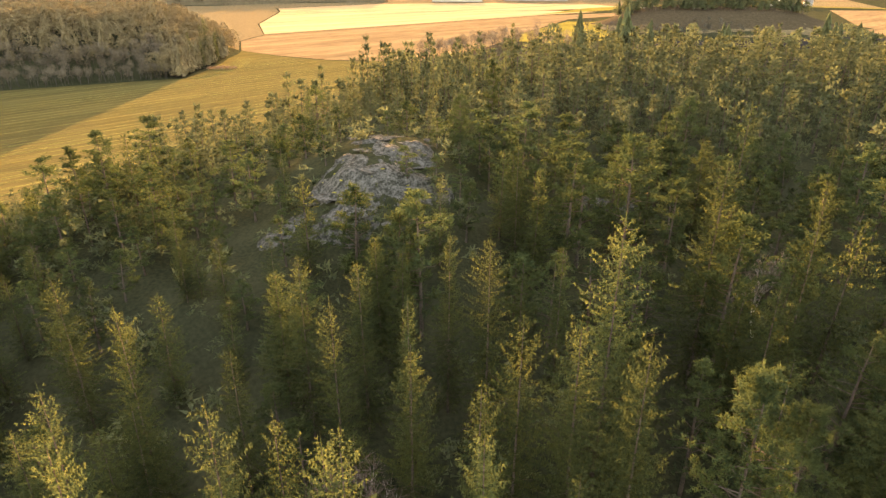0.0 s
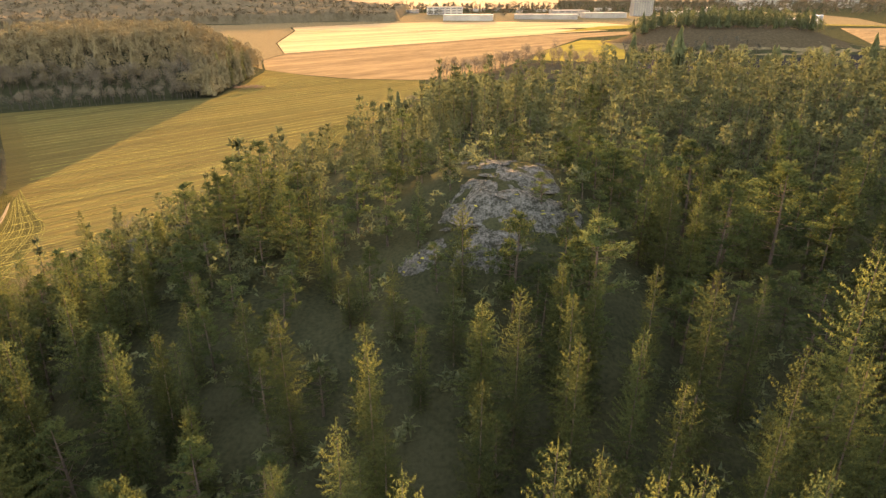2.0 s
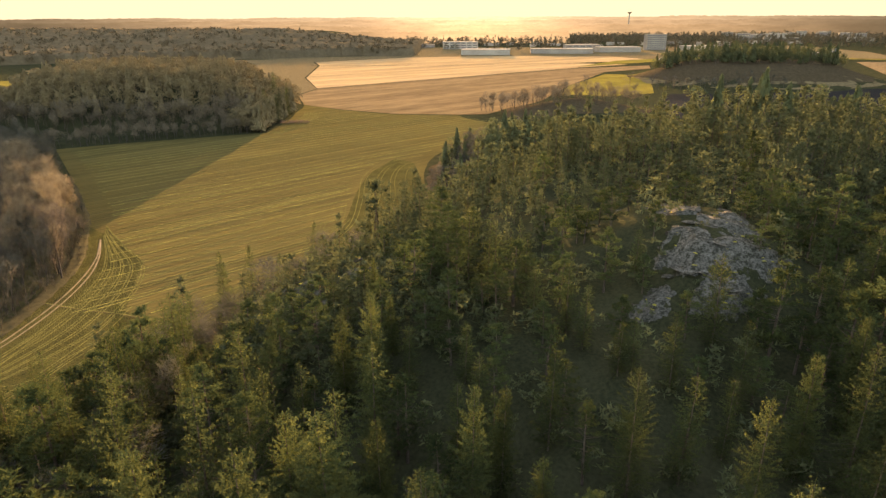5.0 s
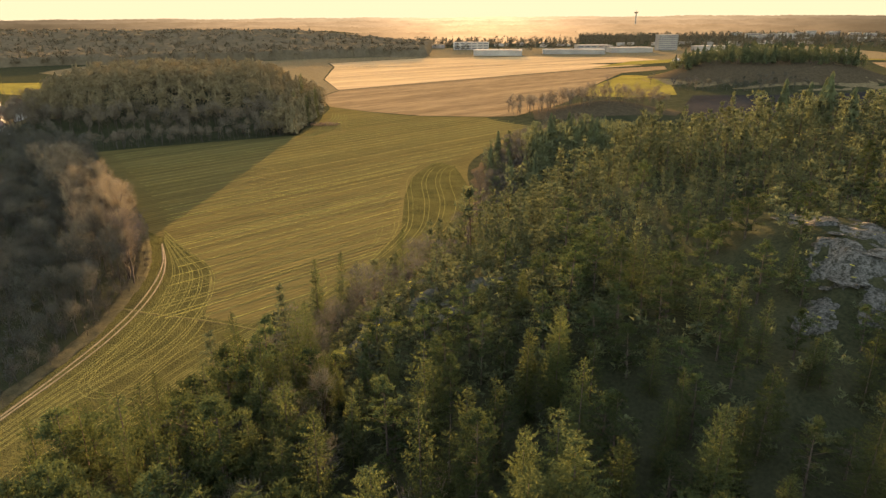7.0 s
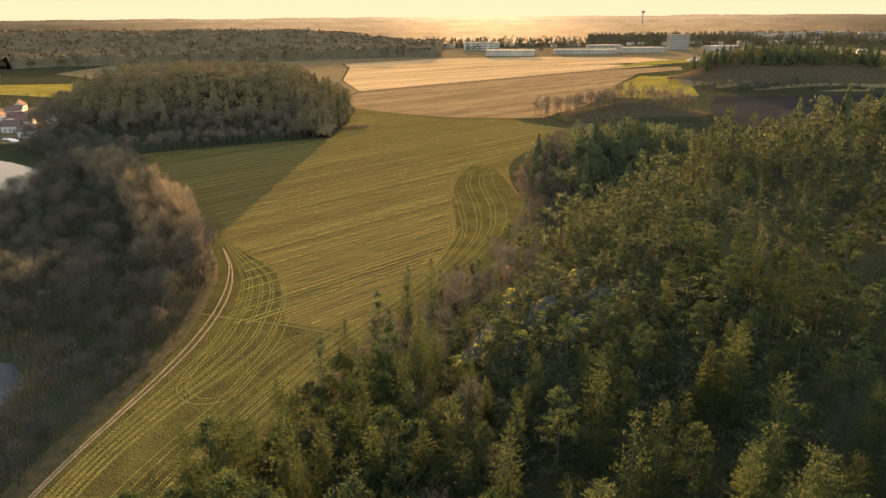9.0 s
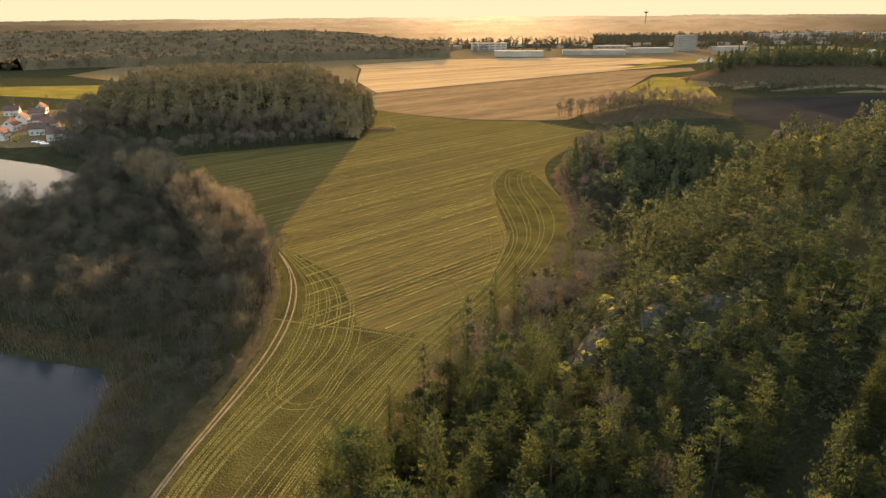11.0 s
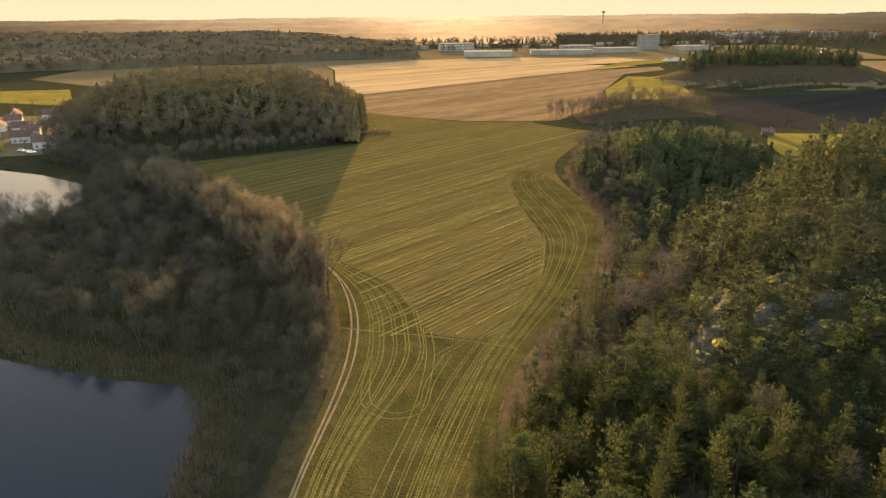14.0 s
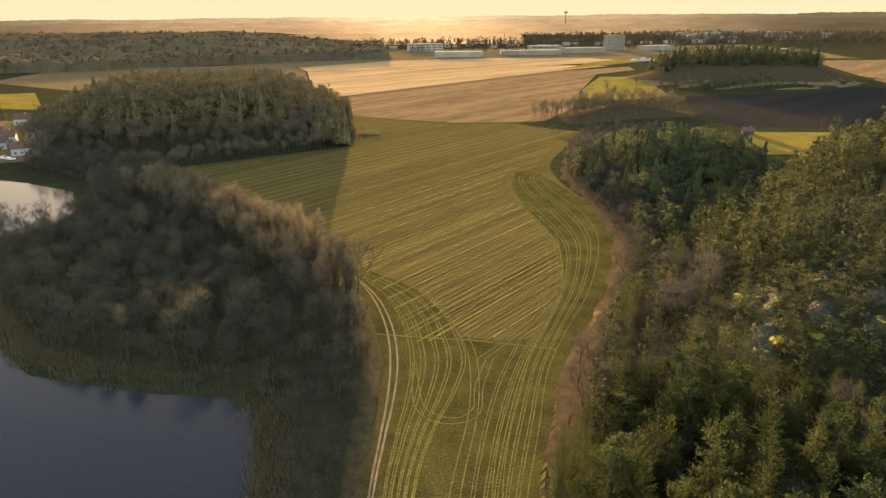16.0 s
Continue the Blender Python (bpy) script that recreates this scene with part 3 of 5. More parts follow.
def pine_shape(seed, H=13.0, R=2.6, limbs=28, clumps=5, needles=11, low=0.2, top=0.66, boughs=True, size=1.0, slim=(0.14, 0.24)):
    rnd = random.Random(seed)
    crown, trunk = Soup(), Soup()
    bend = np.array([rnd.uniform(-0.7, 0.7), rnd.uniform(-0.7, 0.7), 0])
    spine = lambda f: np.array([0, 0, -0.6 + (H + 0.2) * f]) + bend * f * f
    for i in range(5):
        f0, f1 = i / 5 * 0.97, (i + 1) / 5 * 0.97
        trunk.limb(spine(f0), spine(f1), 0.03 + 0.2 * (1 - f0), 0.03 + 0.2 * (1 - f1), 6)
    for i in range(limbs):
        f = low + (0.97 - low) * (i + rnd.random()) / limbs
        g = (f - low) / (1 - low)
        r = R * (0.45 + 1.5 * g * (1 - g) * 1.6 + 0.15 * (1 - g)) * rnd.uniform(0.6, 1.15)
        if g > top:
            r *= 1 - 0.75 * (g - top) / (1 - top)
        a = rnd.uniform(0, 6.283)
        d = np.array([math.cos(a), math.sin(a), 0])
        rise = r * rnd.uniform(0.1, 0.55)
        p0 = spine(f)
        p1 = p0 + d * r + np.array([0, 0, rise])
        mid = p0 + d * r * 0.5 + np.array([0, 0, rise * 0.25])
        if boughs:
            trunk.limb(p0, mid, 0.07 * (1.2 - g), 0.045 * (1.2 - g), 3)
            trunk.limb(mid, p1, 0.045 * (1.2 - g), 0.015, 3)
        for k in range(clumps):
            t = 0.36 + 0.66 * (k + rnd.random() * 0.8) / clumps
            c = p0 + d * r * t + np.array([rnd.gauss(0, 0.3), rnd.gauss(0, 0.3), rise * t + rnd.uniform(-0.1, 0.35)])
            tuft(crown, rnd, c, rnd.uniform(0.45, 0.75) * size, needles, 0.55, d * 0.6, slim)
    for _ in range(3):
        tuft(crown, rnd, spine(0.98) + np.array([rnd.gauss(0, 0.3), rnd.gauss(0, 0.3), 0]), 0.7 * size, needles, 0.9, (0, 0, 0), slim)
    return crown.arrays(), trunk.arrays()


def bare_shape(seed, H=14.0, spread=0.5, forks=5, depth=3, twigs=5, stems=1, upright=0.5):
    """A leafless tree: trunk and limbs in one mesh, fine twigs in another."""
    rnd = random.Random(seed)
    fine, wood = Soup(), Soup()

    def grow(p, d, length, r, level):
        q = p + d * length * 0.5 + Vector((rnd.gauss(0, 0.04), rnd.gauss(0, 0.04), 0)) * length
        e = q + (d + Vector((rnd.gauss(0, 0.1), rnd.gauss(0, 0.1), 0.1))).normalized() * length * 0.5
        if level < 2:
            wood.limb(p, q, r, r * 0.75, 5 if level == 0 else 3)
            wood.limb(q, e, r * 0.75, r * 0.4, 5 if level == 0 else 3)
        else:
            wood.limb(p, e, r, r * 0.4, 3)
        if level >= depth:
            for _ in range(twigs):
                t = rnd.random()
                b = q.lerp(e, t)
                dd = (d * 0.6 + Vector((rnd.gauss(0, 0.6), rnd.gauss(0, 0.6), rnd.gauss(0.35, 0.4)))).normalized()
                s = dd.orthogonal().normalized() * 0.03
                tip = b + dd * length * rnd.uniform(0.5, 0.9)
                fine.tri(b - s, b + s, tip)
                b2 = b.lerp(tip, 0.45)
                d2 = (dd + Vector((rnd.gauss(0, 0.6), rnd.gauss(0, 0.6), rnd.gauss(0.2, 0.4)))).normalized()
                fine.tri(b2 - s * 0.7, b2 + s * 0.7, b2 + d2 * length * rnd.uniform(0.3, 0.6))
            return
        for k in range(forks):
            t = rnd.uniform(0.35, 1.0) if k else 1.0
            b = q.lerp(e, max(0.0, t * 2 - 1)) if t > 0.5 else p.lerp(q, t * 2)
            a = rnd.uniform(0, 6.283)
            dd = (d * upright + Vector((math.cos(a) * spread, math.sin(a) * spread, rnd.uniform(0.15, 0.5)))).normalized()
            grow(b, dd, length * rnd.uniform(0.5, 0.72), r * rnd.uniform(0.35, 0.5), level + 1)

    for s in range(stems):
        a = rnd.uniform(0, 6.28)
        tilt = 0.0 if stems == 1 else 0.25
        d = Vector((math.cos(a) * tilt + rnd.gauss(0, 0.04), math.sin(a) * tilt + rnd.gauss(0, 0.04), 1)).normalized()
        grow(Vector((0, 0, -0.4)), d, H * 0.48, H * 0.012 + 0.03, 0)
    return fine.arrays(), wood.arrays()


def shrub_shape(seed, H=2.5, n=16, needles=9, size=0.8):
    rnd = random.Random(seed)
    fine, wood = Soup(), Soup()
    for _ in range(n):
        a, r = rnd.uniform(0, 6.28), H * 0.45 * math.sqrt(rnd.random())
        z = H * rnd.uniform(0.25, 0.95) * (1 - 0.35 * (r / H / 0.45) ** 2)
        c = np.array([math.cos(a) * r, math.sin(a) * r, z])
        wood.limb((0, 0, -0.3), c, 0.05, 0.015, 3)
        tuft(fine, rnd, c, size, needles, 0.5)
    return fine.arrays(), wood.arrays()


def far_shape(seed, H=17.0, R=3.2, layers=5, teeth=7, taper=0.7):
    """A distant conifer: stacked ragged skirts of boughs."""
    rnd = random.Random(seed)
    crown, trunk = Soup(), Soup()
    for i in range(layers):
        f = i / layers
        z0, z1 = H * (0.10 + 0.86 * f), H * min(1.0, 0.10 + 0.86 * (f + 2.1 / layers))
        r = R * (1 - f) ** taper * rnd.uniform(0.85, 1.15)
        ox, oy = rnd.gauss(0, 0.12 * R * (1 - f)), rnd.gauss(0, 0.12 * R * (1 - f))
        ring = []
        for k in range(teeth * 2):
            a = 3.1416 * k / teeth + rnd.uniform(-0.2, 0.2)
            rr = r * (rnd.uniform(0.85, 1.2) if k % 2 else rnd.uniform(0.5, 0.75))
            ring.append((ox + math.cos(a) * rr, oy + math.sin(a) * rr, z0 + rnd.uniform(-0.05, 0.07) * H))
        for k in range(teeth * 2):
            crown.tri(ring[k], ring[(k + 1) % (teeth * 2)], (ox * 0.3, oy * 0.3, z1 + rnd.uniform(-0.3, 0.3)))
    trunk.limb((0, 0, -0.6), (0, 0, H * 0.5), 0.2, 0.1, 4)
    return crown.arrays(), trunk.arrays()


def round_shape(seed, H=14.0, R=3.6, n=260, size=0.7, low=0.25):
    """A distant round-headed tree: lobed crown of many small sprays."""
    rnd = random.Random(seed)
    crown, trunk = Soup(), Soup()
    lobes = [(rnd.uniform(0, 6.28), rnd.uniform(low + 0.1, 0.85), rnd.uniform(0.3, 0.55)) for _ in range(7)] + [(0, 0.86, 0.05)]
    for k in range(n):
        a, f, o = lobes[k % len(lobes)]
        c = Vector((math.cos(a) * R * o, math.sin(a) * R * o, H * f))
        d = Vector((rnd.gauss(0, 1), rnd.gauss(0, 1), rnd.gauss(0.35, 0.8))).normalized()
        rr = R * (0.62 if o > 0.1 else 0.5)
        p = c + Vector((d.x * rr, d.y * rr, d.z * rr * 0.95))
        s = d.cross(Vector((rnd.gauss(0, 1), rnd.gauss(0, 1), rnd.gauss(0, 1)))).normalized() * size * rnd.uniform(0.35, 0.6)
        tip = p + (d * 0.5 + s.cross(d).normalized() * rnd.choice((-1, 1)) + Vector((0, 0, 0.35))).normalized() * size * rnd.uniform(0.8, 1.4)
        crown.tri(p - s, p + s, tip)
    trunk.limb((0, 0, -0.6), (0, 0, H * 0.6), 0.2, 0.1, 4)
    return crown.arrays(), trunk.arrays()


def twiggy_shape(seed, H=13.0, R=3.4, n=480):
    """A distant leafless tree: limbs inside a rounded haze of thin twigs."""
    _, wood = bare_shape(seed, H, forks=4, depth=2, twigs=0)
    rnd = random.Random(seed)
    fine = Soup()
    lobes = [(rnd.uniform(0, 6.28), rnd.uniform(0.45, 0.82), rnd.uniform(0.25, 0.55)) for _ in range(6)] + [(0, 0.84, 0.05)]
    for k in range(n):
        a, f, o = lobes[k % len(lobes)]
        d = Vector((rnd.gauss(0, 1), rnd.gauss(0, 1), rnd.gauss(0.4, 0.8))).normalized()
        p = Vector((math.cos(a) * R * o, math.sin(a) * R * o, H * f)) + d * R * 0.55 * rnd.random() ** 0.4
        e = (d + Vector((0, 0, 0.5)) + Vector((rnd.gauss(0, 0.4), rnd.gauss(0, 0.4), 0))).normalized()
        s = e.orthogonal().normalized() * rnd.uniform(0.025, 0.06)
        fine.tri(p - s, p + s, p + e * rnd.uniform(0.8, 1.9))
    return fine.arrays(), wood


def tree_thing(name, shape, leaf_mat, bark_mat, m, label, category, group, leaf="crown"):
    (cv, cf), (tv, tf) = shape
    e = empty(name, m, label, category, group)
    mesh_object("trunk", tv, tf, bark_mat, e)
    mesh_object(leaf, cv, cf, leaf_mat, e)
    return e


def stuff(name, spots, shapes, mats, label, category):
    """Many alike trees joined; spots: x, y, z, scale, turn."""
    for which in (0, 1):
        if mats[which] is None:
            continue
        vs, fs, base = [], [], 0
        for i, (x, y, z, s, a) in enumerate(spots):
            v, f = shapes[i % len(shapes)][which]
            if not len(f):
                continue
            vs.append(rot_z(v * s, a) + np.array((x, y, z), np.float32))
            fs.append(f + base)
            base += len(v)
        if which == 0:
            top = mesh_object(name, np.concatenate(vs), np.concatenate(fs), mats[0])
            tagged(top, label, category, kind="stuff")
        else:
            o = mesh_object("trunks", np.concatenate(vs), np.concatenate(fs), mats[1], top)
            tagged(o, kind="stuff")


def scatter(rng, x0, x1, y0, y1, gap, keep):
    """Spots on a shaken grid, thinned by keep(x, y)."""
    xs, ys = np.meshgrid(np.arange(x0, x1, gap), np.arange(y0, y1, gap))
    xs = xs + rng.uniform(-0.45, 0.45, xs.shape) * gap
    ys = ys + rng.uniform(-0.45, 0.45, ys.shape) * gap
    xs, ys = xs.ravel(), ys.ravel()
    ok = keep(xs, ys)
    return xs[ok], ys[ok]


rng = np.random.default_rng(4)

# clearings on bare rock: centre x, y, radii
BARE = [(-11, 71, 6, 5), (-6, 77, 5, 5), (-9, 86, 4, 3), (-17, 66, 3, 2.5), (-8, 105, 5, 3.5), (26, 84, 6, 3.5), (-62, 82, 4, 3), (-75, 93, 4, 4), (-68, 101, 3.5, 3), (-57, 104, 5, 3), (-66, 90, 4, 3), (-40, 121, 4, 3), (-79, 90, 3.5, 3), (-70, 109, 3, 3), (-57, 89, 3.5, 3)]


def off_rock(x, y):
    ok = np.ones(np.shape(x), bool)
    for cx, cy, a, b in BARE:
        ok &= ((x - cx) / a) ** 2 + ((y - cy) / b) ** 2 > 1
    return ok


def on_hill(x, y):
    foot = np.interp(y, FOOT_Y, FOOT_X)
    yard = ((x - 125) / 70) ** 2 + ((y - 362) / 48) ** 2 < 1
    return (x > foot + 1.5) & off_rock(x, y) & ~inside(FIELD, x, y) & ~yard & ~((y > 228) & (x > 34))


SPRUCE = [spruce_shape(s, H, R) for s, H, R in ((1, 16, 3.7), (2, 15, 3.1), (3, 17, 4.1), (4, 14, 2.8))]
SPRUCE_CLOSE = [spruce_shape(s, H, R, 42, 12, 0.17, 0.06, 0.52) for s, H, R in ((25, 16, 3.6), (26, 15, 3.0), (27, 17, 4.0))]
SPRUCE_MID = [spruce_shape(s, H, R, 32, 9, 0.32, 0.06, 1.0) for s, H, R in ((8, 17, 3.6), (9, 16, 3.0), (10, 18, 3.9))]
SPRUCE_BEHIND = [spruce_shape(s, H, R, 28, 8, 0.48, 0.08, 1.15) for s, H, R in ((5, 17, 3.4), (6, 16, 2.9), (7, 18, 3.7))]
PINE = [pine_shape(s, H, R, 38, 9, 30, size=0.5, slim=(0.08, 0.14)) for s, H, R in ((11, 14, 2.7), (12, 12, 3.0), (13, 15, 2.5))]
PINE_CLOSE = [pine_shape(s, H, R, 58, 10, 26, 0.42, size=0.62, slim=(0.08, 0.14)) for s, H, R in ((61, 20, 3.0), (62, 19, 3.4), (63, 21, 2.8))]
PINE_MID = [pine_shape(s, H, R, 30, 6, 16, size=0.92, slim=(0.11, 0.18)) for s, H, R in ((17, 14, 2.7), (18, 12, 3.0), (19, 15, 2.5))]
PINE_BEHIND = [pine_shape(s, H, R, 24, 4, 12, boughs=False, size=1.2, slim=(0.15, 0.25)) for s, H, R in ((14, 14, 2.6), (15, 12, 2.9), (16, 15, 2.5))]


# trees of the hill whose tops stand out: x, y, height of the top over the lake
SPRUCE_TOPS = [(3.3, 39.2, 48.3), (9.3, 43.9, 46.4), (10.9, 35.1, 50.0), (-6.0, 41.0, 45.4), (-2.4, 36.2, 46.4), (-27.8, 39.9, 43.3), (-20.5, 34.4, 45.3), (-13.4, 33.2, 44.2),
               (4.3, 29.6, 46.4), (7.7, 28.9, 47.7), (-2.0, 30.0, 47.2), (-10.6, 22.6, 46.0), (-7.9, 23.7, 45.7), (-5.4, 22.5, 46.7), (-4.3, 21.0, 46.0), (2.1, 22.0, 46.2),
               (9.0, 17.5, 50.0), (9.7, 24.6, 47.9), (-21.8, 27.5, 44.6), (22.9, 37.5, 46.5), (-14.9, 49.8, 42.4), (28.8, 44.3, 50.6), (1.8, 26.3, 46.8), (-10.3, 39.9, 45.3),
               (-7.0, 34.4, 46.0), (0.4, 43.1, 47.8), (21.4, 45.5, 50.6), (7.7, 61.1, 48.7), (6.0, 21.5, 45.9), (-17.7, 21.7, 44.9)]
MORE_TOPS = [(-12.7, 42.7, 43.6), (-37.9, 41.3, 42.3), (-40.4, 39.4, 41.9), (-47.6, 39.3, 40.0), (-48.7, 62.0, 40.6), (-55.5, 41.0, 38.6), (-5.5, 47.9, 44.4), (-3.5, 45.7, 45.3),
             (28.8, 67.4, 46.7), (9.3, 58.8, 46.8), (-53.4, 56.5, 41.5), (-50.3, 56.3, 42.1), (-52.2, 74.4, 39.5), (-76.0, 68.4, 29.0), (-83.8, 56.4, 30.0), (-94.9, 73.2, 22.0)]
PINE_TOPS = [(15.6, 24.8, 47.6), (19.5, 25.8, 45.2), (-61.5, 57.4, 35.9), (-59.2, 43.2, 39.6), (-57.8, 64.3, 38.7), (-41.3, 67.7, 45.9), (-42.4, 75.6, 46.4), (2.3, 83.1, 49.7), (8.0, 102.6, 50.4)]
HILL_TOPS = [(-8.7, 57.0, 45.7), (-4.2, 51.9, 46.8), (-2.0, 51.1, 46.4), (19.5, 62.1, 49.3), (14.8, 63.0, 48.5), (10.6, 81.4, 47.6), (23.0, 45.0, 47.5), (-19.0, 84.8, 47.1),
             (16.2, 78.6, 46.6), (12.8, 60.0, 49.0), (-5.4, 93.8, 47.1), (-15.0, 90.7, 44.6), (-27.3, 78.0, 44.4), (-34.2, 70.5, 45.1), (-43.5, 91.3, 43.6), (-24.0, 119.2, 44.1),
             (37.4, 95.5, 49.2), (-46.6, 70.3, 43.8), (-22.8, 71.2, 44.5), (-59.6, 76.3, 37.4)]
FOOT_TOPS = [(-115.9, 66.1, 23.9), (-116.6, 78.5, 19.4), (-112.1, 79.1, 14.6), (-117.4, 59.3, 22.0), (-109.8, 86.2, 19.0), (-91.7, 65.2, 30.9), (-87.6, 59.6, 31.3), (-95.9, 58.8, 32.0),
             (-83.6, 70.0, 28.2), (-79.4, 72.9, 27.3), (-105.7, 49.2, 27.6), (-106.6, 84.0, 15.7), (-98.0, 55.6, 28.7), (-78.0, 70.6, 31.0)]
TOPS = np.array(SPRUCE_TOPS + MORE_TOPS + PINE_TOPS + HILL_TOPS + FOOT_TOPS)


def canopy(x, y):
    """Height of the wood's roof between those tops, and the distance to the nearest of them."""
    d = np.hypot(np.asarray(x)[:, None] - TOPS[None, :, 0], np.asarray(y)[:, None] - TOPS[None, :, 1])
    w = 1 / (d + 1.0) ** 3
    return (w * TOPS[None, :, 2]).sum(1) / w.sum(1), d.min(1)


BARE_TREE = [twiggy_shape(s, H, R, 620) for s, H, R in ((21, 13, 3.2), (22, 15, 3.4), (23, 12, 2.8))]

# the hill wood
hx, hy = scatter(rng, -140, 230, 8, 330, 4.7, lambda x, y: on_hill(x, y) & (x < 0.72 * y + 25) & (rng.random(len(x)) < np.where(y > 240, 0.85, np.where(y > 170, 0.5, np.where(y < 58, np.where(x > -28, 0.62, 0.88), np.where((y > 96) & (x > -45), 0.62, 0.8))))))
roof, gap = canopy(hx, hy)
hx, hy, roof, gap = hx[gap > 2.6], hy[gap > 2.6], roof[gap > 2.6], gap[gap > 2.6]
hz = ground_z(hx, hy)
nx_, ny_ = scatter(rng, -128, 120, -48, 8, 10.0, lambda x, y: x > np.interp(y, FOOT_Y, FOOT_X) + 2)
crag = smooth(1.6 - np.hypot((hx + 66) / 17, (hy - 98) / 20))
tall = 1 - 0.34 * crag
under = np.clip((np.where(gap < 25, roof - np.where(hy < 58, np.where(hx > -28, 3.2, 1.8), 1.0), 49.0) - hz) / 18.0, 0.3, 1.0)
tall = np.where(hy < 190, np.minimum(tall, under), tall)
west_side = (hx < -50) & (hy < 125) & (crag < 0.3)
tall = np.where(west_side, np.clip((roof - hz) / 17.0, 0.45, 1.3) * rng.uniform(0.72, 1.0, len(hx)), tall)
tall = np.where((hx > -90) & (hx < -45) & (hy > 128) & (hy < 190), np.maximum(tall, 0.95), tall)
tall = np.where(crag > 0.3, np.minimum(tall, rng.uniform(0.25, 0.5, len(hx))), tall)
pine_share = smooth((hz - 20) / 12) * 0.4 + 0.3
pick = rng.random(len(hx))
nearness = np.hypot(np.maximum(np.abs(hx + 45) - 70, 0), np.where(hy < 30, 3 * (30 - hy), hy - 30))
kind_spruce = (pick > pine_share) & (crag < 0.35)
fringe = 18 + 18 * smooth((165 - hy) / 30)
at_foot = (hx - np.interp(hy, FOOT_Y, FOOT_X) < fringe) & (rng.random(len(hx)) < np.where((hx < -85) & (hy < 95), 0.2, 0.6))
order = np.argsort(nearness)
spruces = [i for i in order if kind_spruce[i] and not at_foot[i]]
pines = [i for i in order if not kind_spruce[i] and not at_foot[i]]
bares = [i for i in order if at_foot[i]]


def grow_all(ids, name, shapes, mats, labels, category, group, limit, sizes):
    bases = []
    for k, i in enumerate(ids[:limit]):
        s, wide = rng.uniform(*sizes) * tall[i], rng.uniform(0.85, 1.1) if hy[i] < 96 else rng.uniform(1.0, 1.3)
        m = pose(hx[i], hy[i], hz[i], rng.uniform(-2, 2), rng.uniform(-2, 2), rng.uniform(0, 360)) @ Matrix.Diagonal((s * wide * rng.uniform(0.9, 1.12) * tall[i] ** -0.4, s * wide * tall[i] ** -0.4, s * rng.uniform(0.92, 1.1), 1))
        if k < len(shapes):
            bases.append(tree_thing(name, shapes[k], mats[0], mats[1], m, labels[k], category, group))
        else:
            o = copy_thing(bases[k % len(shapes)], m)
            o.matrix_basis = m
    return ids[limit:]


SPRUCE_LABELS = ["dark green spruce with drooping boughs on the hillside", "slender dark green spruce on the hillside", "tall broad green spruce on the hillside", "narrow young green spruce on the hillside"]
PINE_LABELS = ["olive green pine with clumped needles on the hill", "low broad-crowned olive green pine on rock", "tall olive green pine with bare lower trunk"]
rest_s, rest_p = spruces, pines
for shapes, limit in ((SPRUCE_CLOSE, 12), (SPRUCE, 45), (SPRUCE_MID, 110), (SPRUCE_BEHIND, 22)):
    rest_s = grow_all(rest_s, "spruce_tree", shapes, (M_spruce, M_bark), SPRUCE_LABELS, "tree", "spruces of the hill wood", limit, (0.8, 1.15))
for shapes, limit in ((PINE, 42), (PINE_MID, 95), (PINE_BEHIND, 96)):
    rest_p = grow_all(rest_p, "pine_tree", shapes, (M_pine, M_bark), PINE_LABELS, "tree", "pines of the hill wood", limit, (0.75, 1.15))
rest_b = grow_all(bares, "bare_tree", BARE_TREE, (M_twig, M_greybark), ["leafless grey-brown tree at the wood's edge", "tall leafless tree at the wood's edge", "small leafless tree at the wood's edge"], "tree", "bare trees at the wood's edge", 140, (0.6, 1.0))



def stand_out(tops, name, shapes, mats, labels, group, height, wide):
    bases = []
    for k, (x, y, top) in enumerate(tops):
        z = float(ground_z(x, y))
        s = min(max(top - z, 5.0), 25.0) / height
        w = s ** 0.6 * rng.uniform(*wide)
        m = pose(x, y, z, 0, 0, rng.uniform(0, 360)) @ Matrix.Diagonal((w, w * rng.uniform(0.9, 1.1), s, 1))
        if k < len(shapes):
            bases.append(tree_thing(name, shapes[k], mats[0], mats[1], m, labels[k], "tree", group))
        else:
            copy_thing(bases[k % len(shapes)], m).matrix_basis = m


stand_out(SPRUCE_TOPS, "spruce_tree", SPRUCE_CLOSE, (M_spruce, M_bark), ["full green spruce with sunlit tips on the near slope", "slim green spruce with sunlit tips on the near slope", "broad tall spruce with sunlit tips on the near slope"], "spruces of the near slope", 16.5, (0.66, 0.86))
stand_out(MORE_TOPS, "spruce_tree", SPRUCE[:3], (M_spruce, M_bark), SPRUCE_LABELS, "spruces of the hill wood", 16.5, (0.66, 0.86))
stand_out(PINE_TOPS, "pine_tree", PINE_CLOSE, (M_pine, M_bark), ["bushy round-topped pine standing over the wood", "broad bushy pine with bright green crown", "tall pine with clumped green crown"], "pines of the hill wood", 20.0, (0.62, 0.8))

stand_out(HILL_TOPS, "pine_tree", PINE_MID, (M_pine, M_bark), PINE_LABELS, "pines of the hill wood", 14.0, (0.95, 1.2))
stand_out(FOOT_TOPS, "spruce_tree", SPRUCE_CLOSE, (M_spruce, M_bark), ["tall dark spruce at the wood's edge", "slim dark spruce at the wood's edge", "broad dark spruce at the wood's edge"], "spruces at the wood's edge", 17.0, (0.75, 0.95))

